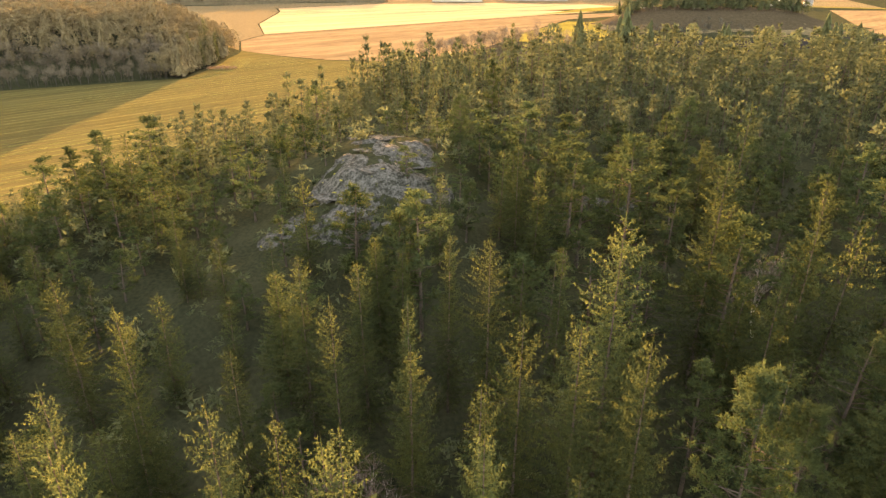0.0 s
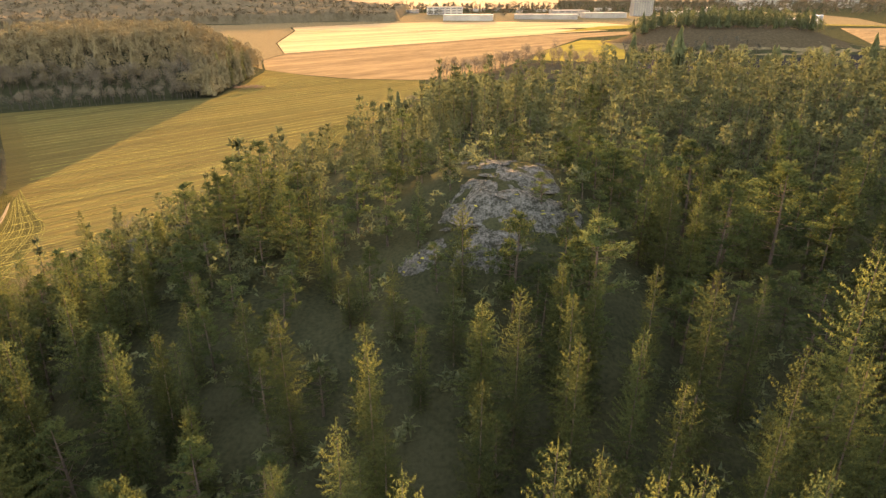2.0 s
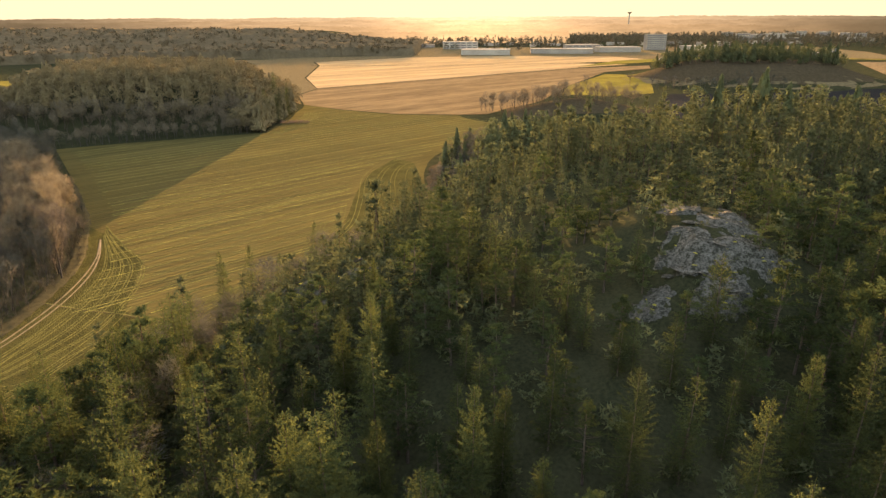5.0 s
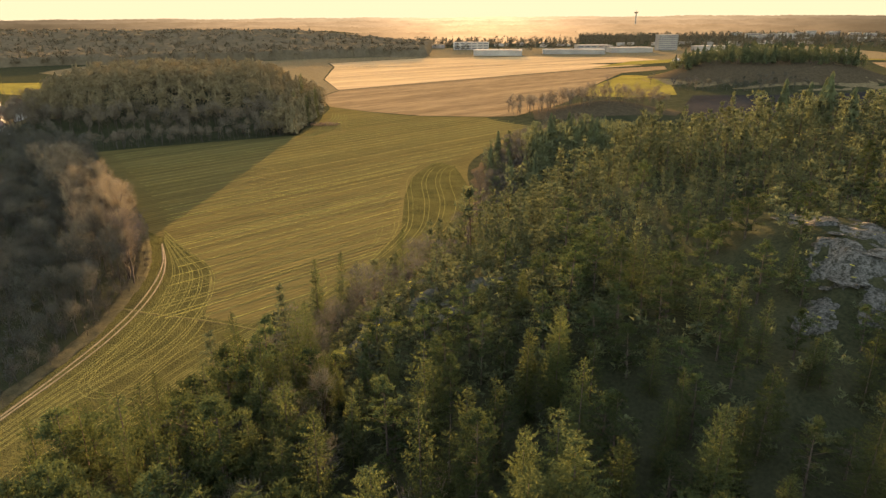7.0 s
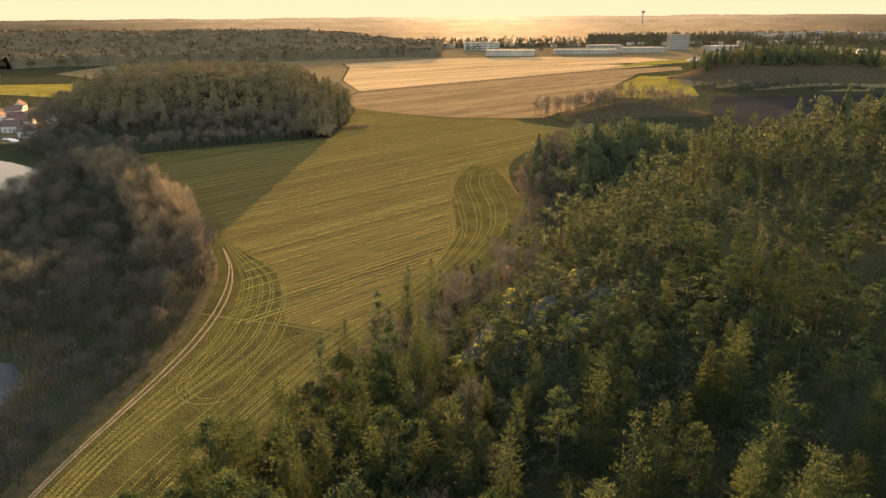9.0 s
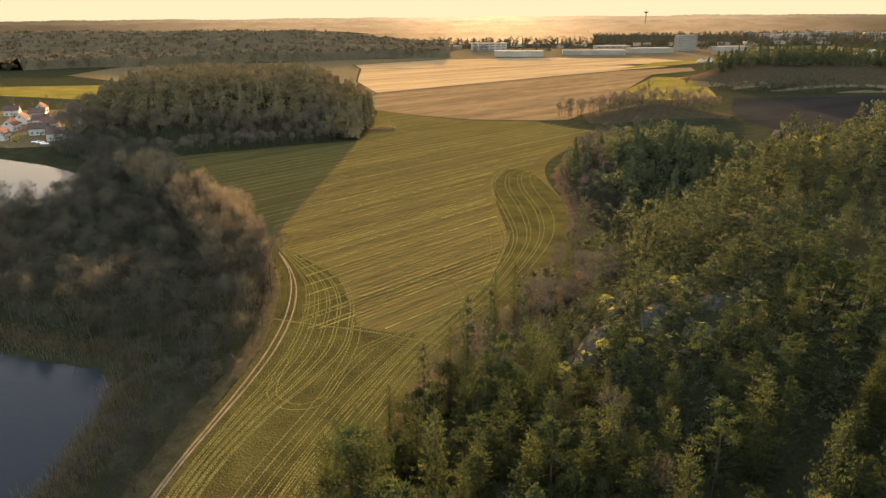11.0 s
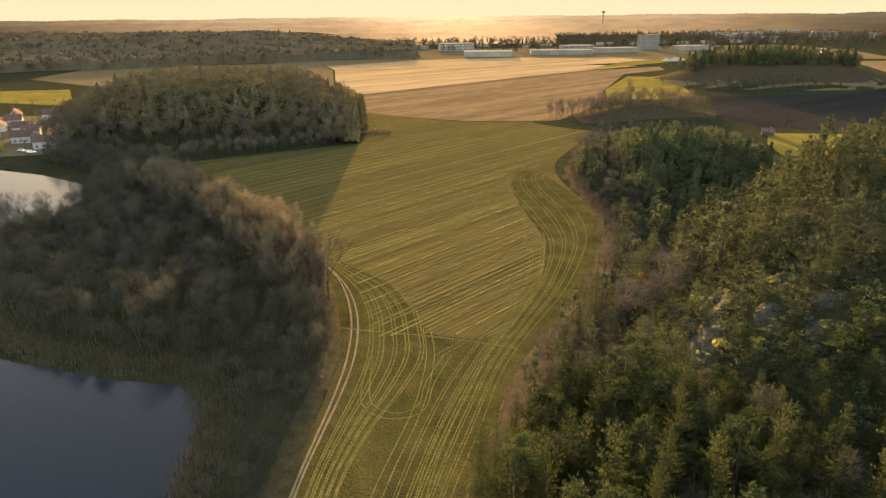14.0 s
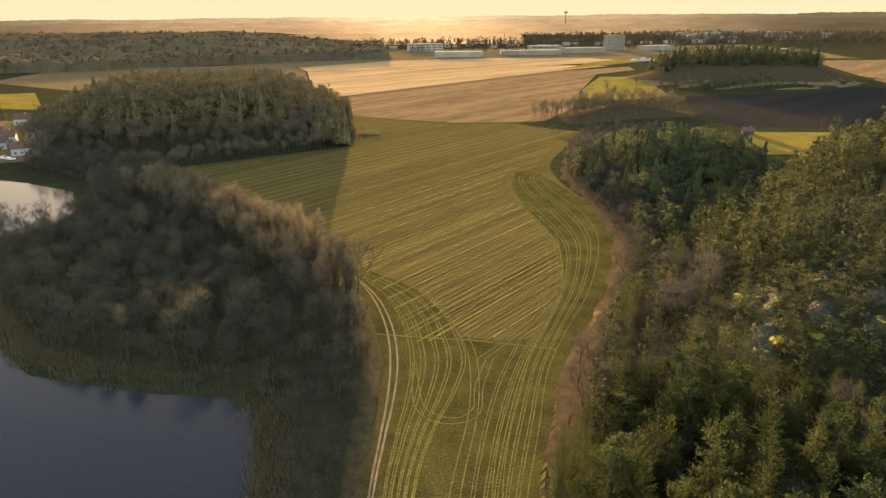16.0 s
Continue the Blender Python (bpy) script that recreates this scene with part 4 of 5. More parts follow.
ex, ey = scatter(rng, -124, -74, 38, 94, 4.6, lambda x, y: (x > np.interp(y, FOOT_Y, FOOT_X) + 2) & (rng.random(len(x)) < 0.72) & (np.hypot((x + 66) / 18, (y - 98) / 24) > 1))
er, eg = canopy(ex, ey)
edge_wood = [(float(x), float(y), float(r - rng.uniform(0.5, 4.0))) for x, y, r, g in zip(ex, ey, er, eg) if g > 2.4]
stand_out(edge_wood[::2], "pine_tree", PINE_MID, (M_pine, M_bark), ["bushy dark pine at the foot of the slope", "broad dark pine at the foot of the slope", "dark round-topped pine at the foot of the slope"], "pines at the wood's edge", 14.0, (1.05, 1.35))
stand_out(edge_wood[1::2], "spruce_tree", SPRUCE_MID, (M_spruce, M_bark), ["dense dark spruce at the foot of the slope", "narrow dark spruce at the foot of the slope", "wide dark spruce at the foot of the slope"], "spruces at the wood's edge", 17.0, (0.95, 1.2))

FAR_SPRUCE = [spruce_shape(s, H, 3.2, 13, 6, 1.3, 0.1, 2.9, 0.05) for s, H in ((31, 17), (32, 19), (33, 16))]
GROVE_SPRUCE = [far_shape(s, H, R, 9, 8) for s, H, R in ((34, 16, 3.2), (35, 18, 3.2))] + [far_shape(s, H, R, 7, 9, 0.4) for s, H, R in ((36, 14, 3.6), (37, 15, 3.4), (38, 13, 4.0))]
FAR_ROUND = [round_shape(s, H, R) for s, H, R in ((44, 14, 3.4), (45, 12, 3.9), (46, 16, 3.2))]
FAR_PINE = [pine_shape(s, H, 3.0, 13, 3, 8, boughs=False, size=1.7, slim=(0.22, 0.36)) for s, H in ((41, 14), (42, 13), (43, 15))]
TWIGGY = [twiggy_shape(s, H, R) for s, H, R in ((54, 13, 3.2), (55, 15, 3.6), (56, 11, 3.0), (57, 14, 2.7))]
FAR_BARE = [bare_shape(s, H, forks=5, depth=2, twigs=5) for s, H in ((51, 14), (52, 16), (53, 12))]


def spots_of(xs, ys, lo, hi):
    zs = ground_z(xs, ys)
    return [(x, y, z, rng.uniform(lo, hi), rng.uniform(0, 6.28)) for x, y, z in zip(xs, ys, zs)]


ids = np.array(rest_s + rest_p)
back = ids[hy[ids] > 195]
ids = ids[hy[ids] <= 195]
stuff("back_wood", spots_of(hx[back], hy[back], 0.7, 1.05), GROVE_SPRUCE[:2] + FAR_ROUND + FAR_PINE[:2], (M_wood_stuff, M_bark), "dense conifer wood in the hollow behind the hill", "wood")
stuff("hill_wood", [(x, y, z, s * t, a) for (x, y, z, s, a), t in zip(spots_of(hx[ids], hy[ids], 0.75, 1.1), tall[ids])], FAR_SPRUCE + FAR_PINE, (M_wood_stuff, M_bark), "dense green conifer wood on the hill's far slopes", "wood")
ids = np.array(rest_b)
if len(ids):
    stuff("bare_wood", spots_of(hx[ids], hy[ids], 0.6, 1.0), TWIGGY, (M_twig, M_greybark), "leafless trees along the foot of the hill", "wood")

wx, wy = scatter(rng, -108, -76, 36, 104, 4.4, lambda x, y: (x > np.interp(y, FOOT_Y, FOOT_X) + 3) & off_rock(x, y) & (np.hypot((x + 64) / 17, (y - 96) / 24) > 1) & (rng.random(len(x)) < 0.7))
stuff("slope_wood", spots_of(wx, wy, 0.5, 0.85), TWIGGY, (M_twighaze, M_greybark), "grey-brown leafless trees mixed in the slope's wood", "wood")
stuff("near_wood", spots_of(nx_, ny_, 0.8, 1.1), GROVE_SPRUCE, (M_wood_stuff, M_bark), "conifer wood on the hill's near foot", "wood")

# grove on the far knoll
def in_grove(x, y):
    return grove_r(x, y) < 0.95


qx, qy = scatter(rng, -425, -150, 365, 600, 6.2, in_grove)
edge = (grove_r(qx, qy) > 0.80) & (qy < 445) & (qx < -180)
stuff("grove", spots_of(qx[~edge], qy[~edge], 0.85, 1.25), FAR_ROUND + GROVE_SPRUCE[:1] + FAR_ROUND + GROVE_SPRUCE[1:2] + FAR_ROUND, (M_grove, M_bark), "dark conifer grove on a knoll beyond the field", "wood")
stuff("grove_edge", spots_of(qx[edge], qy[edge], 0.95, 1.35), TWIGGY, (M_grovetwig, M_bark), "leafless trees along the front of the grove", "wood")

cx_, cy_ = scatter(rng, -178, -161, 398, 486, 3.8, lambda x, y: ~inside(FIELD, x, y))
stuff("grove_corner", spots_of(cx_, cy_, 0.8, 1.15), FAR_ROUND + GROVE_SPRUCE[:2], (M_grove, M_bark), "tall mixed trees along the grove's field corner", "wood")
vx, vy_ = scatter(rng, -275, -160, 340, 420, 4.2, lambda x, y: ~inside(FIELD, x, y) & (edge_distance(FIELD, x, y) > 0.8) & (edge_distance(FIELD, x, y) < 15) & (y > 346 + 0.3 * (x + 262)) & ((x < -166) | (y < 396)))
stuff("grove_thicket", spots_of(vx, vy_, 0.4, 0.9), TWIGGY, (M_grovetwig, M_greybark), "grey leafless thicket along the shaded field edge", "bushes")

# wood between lake and field
def lake_wood(x, y):
    poly = [(-150, 140), (-146, 128), (-160, 122), (-178, 128), (-200, 133), (-226, 145), (-246, 168), (-276, 206), (-270, 245), (-266, 275), (-285, 322), (-330, 352), (-345, 380), (-300, 372), (-266, 352), (-260, 338), (-206, 256), (-176, 213), (-163, 190), (-153, 165)]
    return inside(poly, x, y)


lx, ly = scatter(rng, -350, -140, 115, 382, 5.4, lake_wood)
stuff("lakeside_wood", spots_of(lx, ly, 0.6, 1.05), TWIGGY, (M_twighaze, M_greybark), "brown leafless thicket between lake and field", "wood")

BRUSH = [twiggy_shape(s, 6, 2.8, 170) for s in (151, 152, 153)]
bx, by = scatter(rng, -350, -140, 112, 382, 4.6, lambda x, y: lake_wood(x, y) | ((x > -178) & (x < -150) & (y < 165) & ~inside(FIELD, x, y) & ~inside(LAKE, x, y) & (edge_distance(FIELD, x, y) > 2.6)))
stuff("lakeside_brush", spots_of(bx, by, 0.55, 1.0), BRUSH, (M_twighaze, M_greybark), "low brown brushwood under the lakeside trees", "bushes")

# wooded knoll to the north-east, far woods and hedges
FAR_CONE = [round_shape(s, H, 6.0, 84, 2.0, 0.1) for s, H in ((61, 14), (62, 12), (63, 15))] + [far_shape(64, 18, 4.0, 4, 5, 0.6)]
kx, ky = scatter(rng, 180, 430, 650, 850, 9, lambda x, y: np.hypot((x - 300) / 105, (y - 752) / 68) < 1)
stuff("knoll_wood", spots_of(kx, ky, 0.8, 1.35), FAR_ROUND + FAR_PINE[:1] + GROVE_SPRUCE[:2], (M_wood_stuff, M_bark), "pine wood on the distant knoll", "wood")


def in_far_wood(x, y):
    return (y > 1215 + 0.4 * (x + 240) + 30 * wobble(x, y, 120, 2.0)) & (np.abs(x) < 0.85 * y) & (y < 1740) & (x < -110)


# one joined roof instead of single crowns, to soften contrast as haze would
fgx, fgy = np.arange(-1420, -100, 6.0), np.arange(1000, 1760, 6.0)
FX, FY = np.meshgrid(fgx, fgy)
FX, FY = FX + rng.uniform(-2, 2, FX.shape), FY + rng.uniform(-2, 2, FY.shape)
deep = in_far_wood(FX, FY) | ((FX < -735) & (FX > -1150) & (FY > 1018 + 14 * wobble(FX, FY, 60, 4.0)) & (FY < 1400))
FZ = ground_z(FX, FY) + np.where(deep, 13 + 3.0 * wobble(FX, FY, 45, 1.0) + 2.0 * wobble(FX, FY, 13, 3.0) + rng.normal(0, 1.4, FX.shape), -1.0)
k = np.arange(FX.size).reshape(FX.shape)
f = np.stack([k[:-1, :-1], k[:-1, 1:], k[1:, 1:], k[1:, :-1]], -1).reshape(-1, 4)
f = f[deep.ravel()[f].any(1)]
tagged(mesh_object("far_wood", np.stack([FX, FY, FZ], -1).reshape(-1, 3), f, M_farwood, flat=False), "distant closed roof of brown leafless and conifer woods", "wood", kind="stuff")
fx, fy = scatter(rng, -1400, -120, 1000, 1720, 13, lambda x, y: in_far_wood(x, y) & (~in_far_wood(x, y - 34) | (rng.random(len(x)) < 0.3)))
stuff("far_wood_rim", spots_of(fx, fy, 0.9, 1.3), FAR_CONE, (M_farwood, None), "distant brown trees along the rim of the far woods", "wood")



# ---- far country, lit haze painted as glow ----
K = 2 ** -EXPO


def ridge(name, dist, depth, low, high, away, sunward, label, seed, az0=-62, az1=66):
    """A long wooded ridge round the horizon with a ragged tree line."""
    n = 900
    az = np.linspace(radians(az0), radians(az1), n)
    rows_v = []
    r = np.random.default_rng(seed)
    crest = high + 0.10 * (high - low) * wobble(az * dist, az * 0, dist * 0.05, seed) + r.normal(0, 1.1, n)
    for k, f in enumerate((0, 0.55, 1.0, 1.0)):
        d = dist + depth * min(1, k / 2)
        zz = low + (crest - low) * f if k < 3 else np.full(n, low - 40.0)
        rows_v.append(np.stack([np.sin(az) * d, np.cos(az) * d, zz + np.zeros(n)], 1))
    v = np.concatenate(rows_v)
    i = np.arange(n - 1)
    f = np.concatenate([np.stack([i + k * n, i + 1 + k * n, i + 1 + (k + 1) * n, i + (k + 1) * n], 1) for k in range(3)])
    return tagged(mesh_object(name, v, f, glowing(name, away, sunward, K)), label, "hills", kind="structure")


ridge("backdrop_near", 1760, 250, -5, 27, (0.075, 0.059, 0.033), (0.62, 0.41, 0.20), "wooded ridge with warm haze painted as glow", 1, -62, 9)
ridge("backdrop_second", 2300, 250, 0, 38, (0.085, 0.067, 0.038), (0.68, 0.46, 0.23), "wooded ridge with warm haze painted as glow", 4)
ridge("backdrop_middle", 3000, 300, 10, 52, (0.098, 0.078, 0.045), (0.70, 0.49, 0.26), "paler wooded ridge with haze painted as glow", 2)
ridge("backdrop_far", 4000, 500, 20, 66, (0.125, 0.10, 0.060), (0.76, 0.56, 0.31), "palest ridge on the horizon with haze painted as glow", 3)


# ---- marks on the field ----
def ribbon(line, width, lift, mat, name, parent, label="", taper=0.0):
    """A low rounded ridge along a line on the flat field."""
    line = np.asarray(line)
    d = np.gradient(line, axis=0)
    d /= np.linalg.norm(d, axis=1)[:, None] + 1e-9
    nrm = np.stack([-d[:, 1], d[:, 0]], 1)
    jig = np.array([0.85 + 0.3 * rng.random() for _ in line])[:, None]
    rows_v = []
    for off, z in ((-0.5, 0.0), (-0.2, lift), (0.2, lift), (0.5, 0.0)):
        p = line + nrm * off * width * jig
        rows_v.append(np.column_stack([p, np.full(len(p), 0.132) + z * jig[:, 0]]))
    n = len(line)
    v = np.concatenate(rows_v)
    i = np.arange(n - 1)
    f = np.concatenate([np.stack([i + k * n, i + (k + 1) * n, i + 1 + (k + 1) * n, i + 1 + k * n], 1) for k in range(3)])
    ob = mesh_object(name, v, f, mat, parent)
    if label:
        tagged(ob, label)
    return ob


def between(a, b, w):
    a, b = np.array(a, float), np.array(b, float)
    return [tuple(p) for p in a * (1 - w) + b * w]


HEAD_A = [(-156, 192), (-149.5, 178), (-145.5, 165), (-143.2, 153), (-142, 141), (-142, 127), (-143.2, 113), (-145, 100), (-147.2, 84), (-149, 60), (-150, 42)]
HEAD_B = [(-163, 208), (-147, 188), (-133, 172), (-126.5, 156), (-124.5, 142), (-124.3, 128), (-129, 114), (-135, 101), (-140, 84), (-142, 60), (-143, 42)]
for w in (0.0, 0.095):
    ribbon(curve([(x - 0.9, y) for x, y in between(HEAD_A, HEAD_B, w)], 2.0), 0.46, 0.05, M_lane, "lane_rut", field, "pale dusty wheel rut of the farm lane")
for w in (0.22, 0.27, 0.36, 0.42, 0.55, 0.60, 0.72, 0.77, 0.92, 0.97):
    ribbon(curve(between(HEAD_A, HEAD_B, w), 1.4), rng.uniform(0.18, 0.30), 0.018, M_track, "tyre_track", field)
TURN_C = [(-76, 312), (-81.5, 300), (-85, 275), (-82, 240), (-80, 206), (-87, 176), (-98, 151), (-110, 129), (-119, 108), (-127, 84), (-133, 60), (-137, 42)]
TURN_D = [(-52, 312), (-60, 300), (-61, 275), (-58.5, 238), (-64, 205), (-81, 165), (-97, 138), (-106.5, 120), (-114, 99), (-121, 80), (-127, 60), (-130, 42)]
for w in (-0.45, -0.36, -0.12, -0.04, 0.14, 0.22, 0.42, 0.50, 0.68, 0.76, 0.95):
    ribbon(curve(between(TURN_C, TURN_D, w), 1.4)[(70 if w < -0.3 else 55 if w < 0 else 0):], rng.uniform(0.18, 0.30), 0.018, M_track, "tyre_track", field)
for g in (0.0, 1.9):
    ribbon(curve([(-137.5 + g * 0.4, 128), (-138.5 + g, 112), (-135.5 + g * 0.6, 105.2 + g), (-130, 103.4 + g), (-125 - g * 0.6, 106.3 + g), (-122.6 - g, 116), (-118 - g, 128)], 1.2), 0.24, 0.018, M_track, "tyre_track", field)
    ribbon(curve([(-122 + g, 128), (-108 + g, 142), (-101 + g, 152), (-99 + g, 163), (-104 + g, 171), (-112, 168 - g), (-120, 156 - g)], 1.2), 0.24, 0.018, M_track, "tyre_track", field)
    ribbon(curve([(-139 + g, 62), (-134 + g, 84), (-127 + g, 108), (-124 + g, 128), (-124.5 + g, 142)], 1.4), 0.24, 0.018, M_track, "tyre_track", field)
    ribbon(curve([(-131 + g, 62), (-125 + g, 90), (-116 + g, 115), (-107, 134 - g), (-92, 162 - g), (-83, 190), (-78 - g, 215)], 1.4), 0.24, 0.018, M_track, "tyre_track", field)
ribbon(curve([(-146, 144), (-135, 140.6), (-124, 138), (-112, 134), (-102, 130)], 1.5), 0.45, 0.03, M_track, "grass_ridge", field, "narrow grassy ridge across the field")
ribbon(curve([(-146, 143.6), (-135, 140.2), (-124, 137.6), (-112, 133.6), (-102, 129.6)], 1.5), 0.3, 0.005, M_rut, "ditch", field, "dark narrow ditch across the field")
# straight tramlines along the rows
ROW = np.array((math.cos(radians(44)), math.sin(radians(44))))
SIDE = np.array((-ROW[1], ROW[0]))
for c in np.arange(-120, 190, 6.3):
    for g in ((-0.95, 0.95) if round(c) % 2 else (0.0,)):
        base_p = np.array((-110.0, 250.0)) + SIDE * (c + g)
        line = base_p + ROW * np.arange(-240, 240, 2.0)[:, None] + SIDE * (0.5 * np.sin(np.arange(-240, 240, 2.0) / 37 + c))[:, None]
        d = edge_distance(FIELD, line[:, 0], line[:, 1])
        ok = inside(FIELD, line[:, 0], line[:, 1]) & (d > 7) & (line[:, 1] > 138) & ~inside(TURN_C + TURN_D[::-1], line[:, 0], line[:, 1])
        runs = np.split(np.arange(len(line)), np.where(np.diff(ok.astype(int)) != 0)[0] + 1)
        for run in runs:
            if len(run) > 10 and ok[run[0]]:
                ribbon(line[run], rng.uniform(0.3, 0.62), 0.03, M_tram if rng.random() < 0.6 else M_track, "tramline", field)
for k in range(6):
    ribbon(curve([(-157 + 1.5 * k, 394), (-153 + 2.2 * k, 415), (-152 + 2.6 * k, 440), (-150 + 2.2 * k, 465), (-154 + 2.4 * k, 492 - k)], 3.0), 0.6, 0.10, M_track, "tyre_track", field)

# brown verge where the hill meets the field
vy = np.arange(44, 430, 2.0)
edge_x = np.interp(vy, FOOT_Y, FOOT_X)
cols = []
for off, up in ((-5.4, 0.05), (-4.4, 0.2), (-2.2, 0.30), (-0.4, 0.45), (1.6, 0.60), (3.6, 0.5), (5.4, -0.4)):
    ex_ = edge_x + off + 0.9 * np.sin(vy * 0.31 + off) + rng.normal(0, 0.25, len(vy))
    cols.append(np.column_stack([ex_, vy, ground_z(ex_, vy) + up + rng.normal(0, 0.04, len(vy))]))
n = len(vy)
k = np.arange(n - 1)
verge_faces = np.concatenate([np.stack([k + c * n, k + (c + 1) * n, k + 1 + (c + 1) * n, k + 1 + c * n], 1) for c in range(len(cols) - 1)])
tagged(mesh_object("verge", np.concatenate(cols), verge_faces, M_verge, flat=False), "brown dry grass verge along the foot of the hill", "verge", kind="structure")

bank = curve([(-154.5, -40), (-152.6, 40), (-150.6, 70), (-148.6, 100), (-145.6, 125), (-147.6, 150), (-152.6, 172), (-163.6, 196), (-176.6, 220), (-206.6, 265)], 1.6)
bd = np.gradient(bank, axis=0)
bd /= np.linalg.norm(bd, axis=1)[:, None]
side = np.stack([-bd[:, 1], bd[:, 0]], 1)
cols = []
for off, up in ((-0.9, 0.03), (-0.4, 0.2), (0.4, 0.3), (1.3, 0.22), (2.2, 0.36), (3.2, 0.15), (4.2, -0.5)):
    p = bank + side * (off + rng.normal(0, 0.22, len(bank)))[:, None]
    cols.append(np.column_stack([p, np.full(len(p), 0.1 + up) + rng.normal(0, 0.07, len(p))]))
n = len(bank)
k = np.arange(n - 1)
bank_faces = np.concatenate([np.stack([k + c * n, k + 1 + c * n, k + 1 + (c + 1) * n, k + (c + 1) * n], 1) for c in range(len(cols) - 1)])
tagged(mesh_object("field_bank", np.concatenate(cols), bank_faces, M_bank, flat=False), "rough brown grass bank beside the farm lane", "verge", kind="structure")


# ---- rock ----
def rock_mesh(seed, mat, flat=0.35, detail=3, rough=0.22):
    r = random.Random(seed)
    bm = bmesh.new()
    bmesh.ops.create_icosphere(bm, subdivisions=detail, radius=1)
    o = Vector((r.uniform(0, 50), r.uniform(0, 50), r.uniform(0, 50)))
    for v in bm.verts:
        n = noise.noise(v.co * 1.3 + o) * rough * 1.6 + noise.noise(v.co * 3.4 + o) * rough * 0.8 + abs(noise.noise(v.co * 7 + o)) * rough * 0.4
        c = v.co * (1 + n)
        c.z = (math.floor(c.z * 4 + 0.5) / 4 * 0.5 + c.z * 0.5) * flat
        v.co = c
    me = bpy.data.meshes.new("rock_slab")
    bm.to_mesh(me)
    bm.free()
    me.materials.append(mat)
    return me


ROCKS = [rock_mesh(s, M_rock, 0.24, 3, 0.3) for s in (1, 2, 3, 4)]
CRAGS = [rock_mesh(s, M_ledge, 0.8, 3, 0.3) for s in (5, 6, 7)]
MOSS = [rock_mesh(s, M_moss, 0.5, 2, 0.25) for s in (8, 9)]


def rock(meshes, name, x, y, r, z=None, label="", group="", stand=0.0, squash=1.0):
    ob = new(name, meshes[rng.integers(len(meshes))])
    h = float(ground_z(x, y)) if z is None else z
    ob.matrix_basis = pose(x, y, h + stand, rng.uniform(-9, 9), rng.uniform(-9, 9), rng.uniform(0, 360)) @ Matrix.Diagonal((r, r * rng.uniform(0.6, 0.95), r * 0.75 * squash, 1))
    return tagged(ob, label, "rock", group)


def outcrop(cx, cy, a, b, turn, label, group, swell=0.35, moss=(0.3, 0.8), mat=M_rock):
    """Bare rock that follows the hilltop: a rough low swell with a ragged rim under the turf."""
    step = 0.42
    n, m = int(2.4 * a / step), int(2.4 * b / step)
    u, w = np.meshgrid(np.linspace(-1.2, 1.2, n), np.linspace(-1.2, 1.2, m))
    c, s = math.cos(radians(turn)), math.sin(radians(turn))
    x, y = cx + u * a * c - w * b * s, cy + u * a * s + w * b * c
    z = ground_z(x, y)
    for i in range(m):
        for j in range(n):
            p = Vector((x[i, j], y[i, j], 0))
            rim = math.hypot(u[i, j], w[i, j]) + 0.30 * noise.noise(p * 0.22) + 0.16 * noise.noise(p * 0.8)
            shelf = noise.noise(p * 0.30 + Vector((7, 3, 0))) * 3.0
            shelf = (math.floor(shelf) + min(1.0, (shelf - math.floor(shelf)) * 3.0)) * 0.22
            z[i, j] += swell * (1 - rim) - (0.9 if rim > 1.1 else 0.0) + shelf + 0.16 * noise.noise(p * 1.7) + 0.10 * noise.noise(p * 3.9)
    k = np.arange(n * m).reshape(m, n)
    f = np.stack([k[:-1, :-1], k[:-1, 1:], k[1:, 1:], k[1:, :-1]], -1).reshape(-1, 4)
    ob = mesh_object("rock_outcrop", np.stack([x, y, z], -1).reshape(-1, 3), f, mat)
    for _ in range(5):
        i, j = rng.integers(int(m * 0.2), int(m * 0.8)), rng.integers(int(n * 0.2), int(n * 0.8))
        cushion = new("moss_patch", MOSS[rng.integers(len(MOSS))])
        cushion.parent = ob
        r = rng.uniform(*moss)
        cushion.matrix_basis = pose(x[i, j], y[i, j], z[i, j] - 0.05, 0, 0, rng.uniform(0, 360)) @ Matrix.Diagonal((r, r * 0.6, r * 0.22, 1))
    return tagged(ob, label, "rock", group)


for cx, cy, a, b, turn in ((-13, 73, 5.0, 3.0, 60), (-7.5, 70, 5.2, 3.2, 20), (-5, 78, 4.6, 3.6, 70), (-9, 86, 4.5, 3.0, 70), (-11, 65, 4.2, 2.4, 30), (-18, 66, 3.4, 2.2, 50), (-8, 105, 5.0, 3.0, 10), (-2, 72, 3.4, 2.2, 0), (24, 86, 5.0, 2.6, -15)):
    outcrop(cx, cy, a, b, turn, "pale lichen-mottled bare rock on the hilltop", "bare rock of the hilltop", moss=(0.2, 0.45))
for cx, cy, a, b, turn in ((-62, 82, 4.5, 2.2, 60), (-66, 90, 4.0, 2.0, 75), (-75, 93, 4.6, 2.4, 70), (-68, 101, 4.2, 2.0, 50), (-57, 104, 5.0, 2.4, 30), (-60, 111, 3.5, 2.0, 40), (-40, 122, 4.0, 2.2, 20), (-50, 97, 4.0, 1.8, 60), (-79, 90, 4.0, 2.2, 75), (-70, 109, 3.6, 2.0, 60), (-57, 89, 4.2, 2.4, 40), (-48, 110, 4.0, 2.0, 30), (-72, 83, 3.4, 2.0, 65)):
    outcrop(cx, cy, a, b, turn, "grey ledge of bare rock with moss on the steep slope", "rock ledges of the west slope", 0.9, (0.4, 1.0), M_ledge)
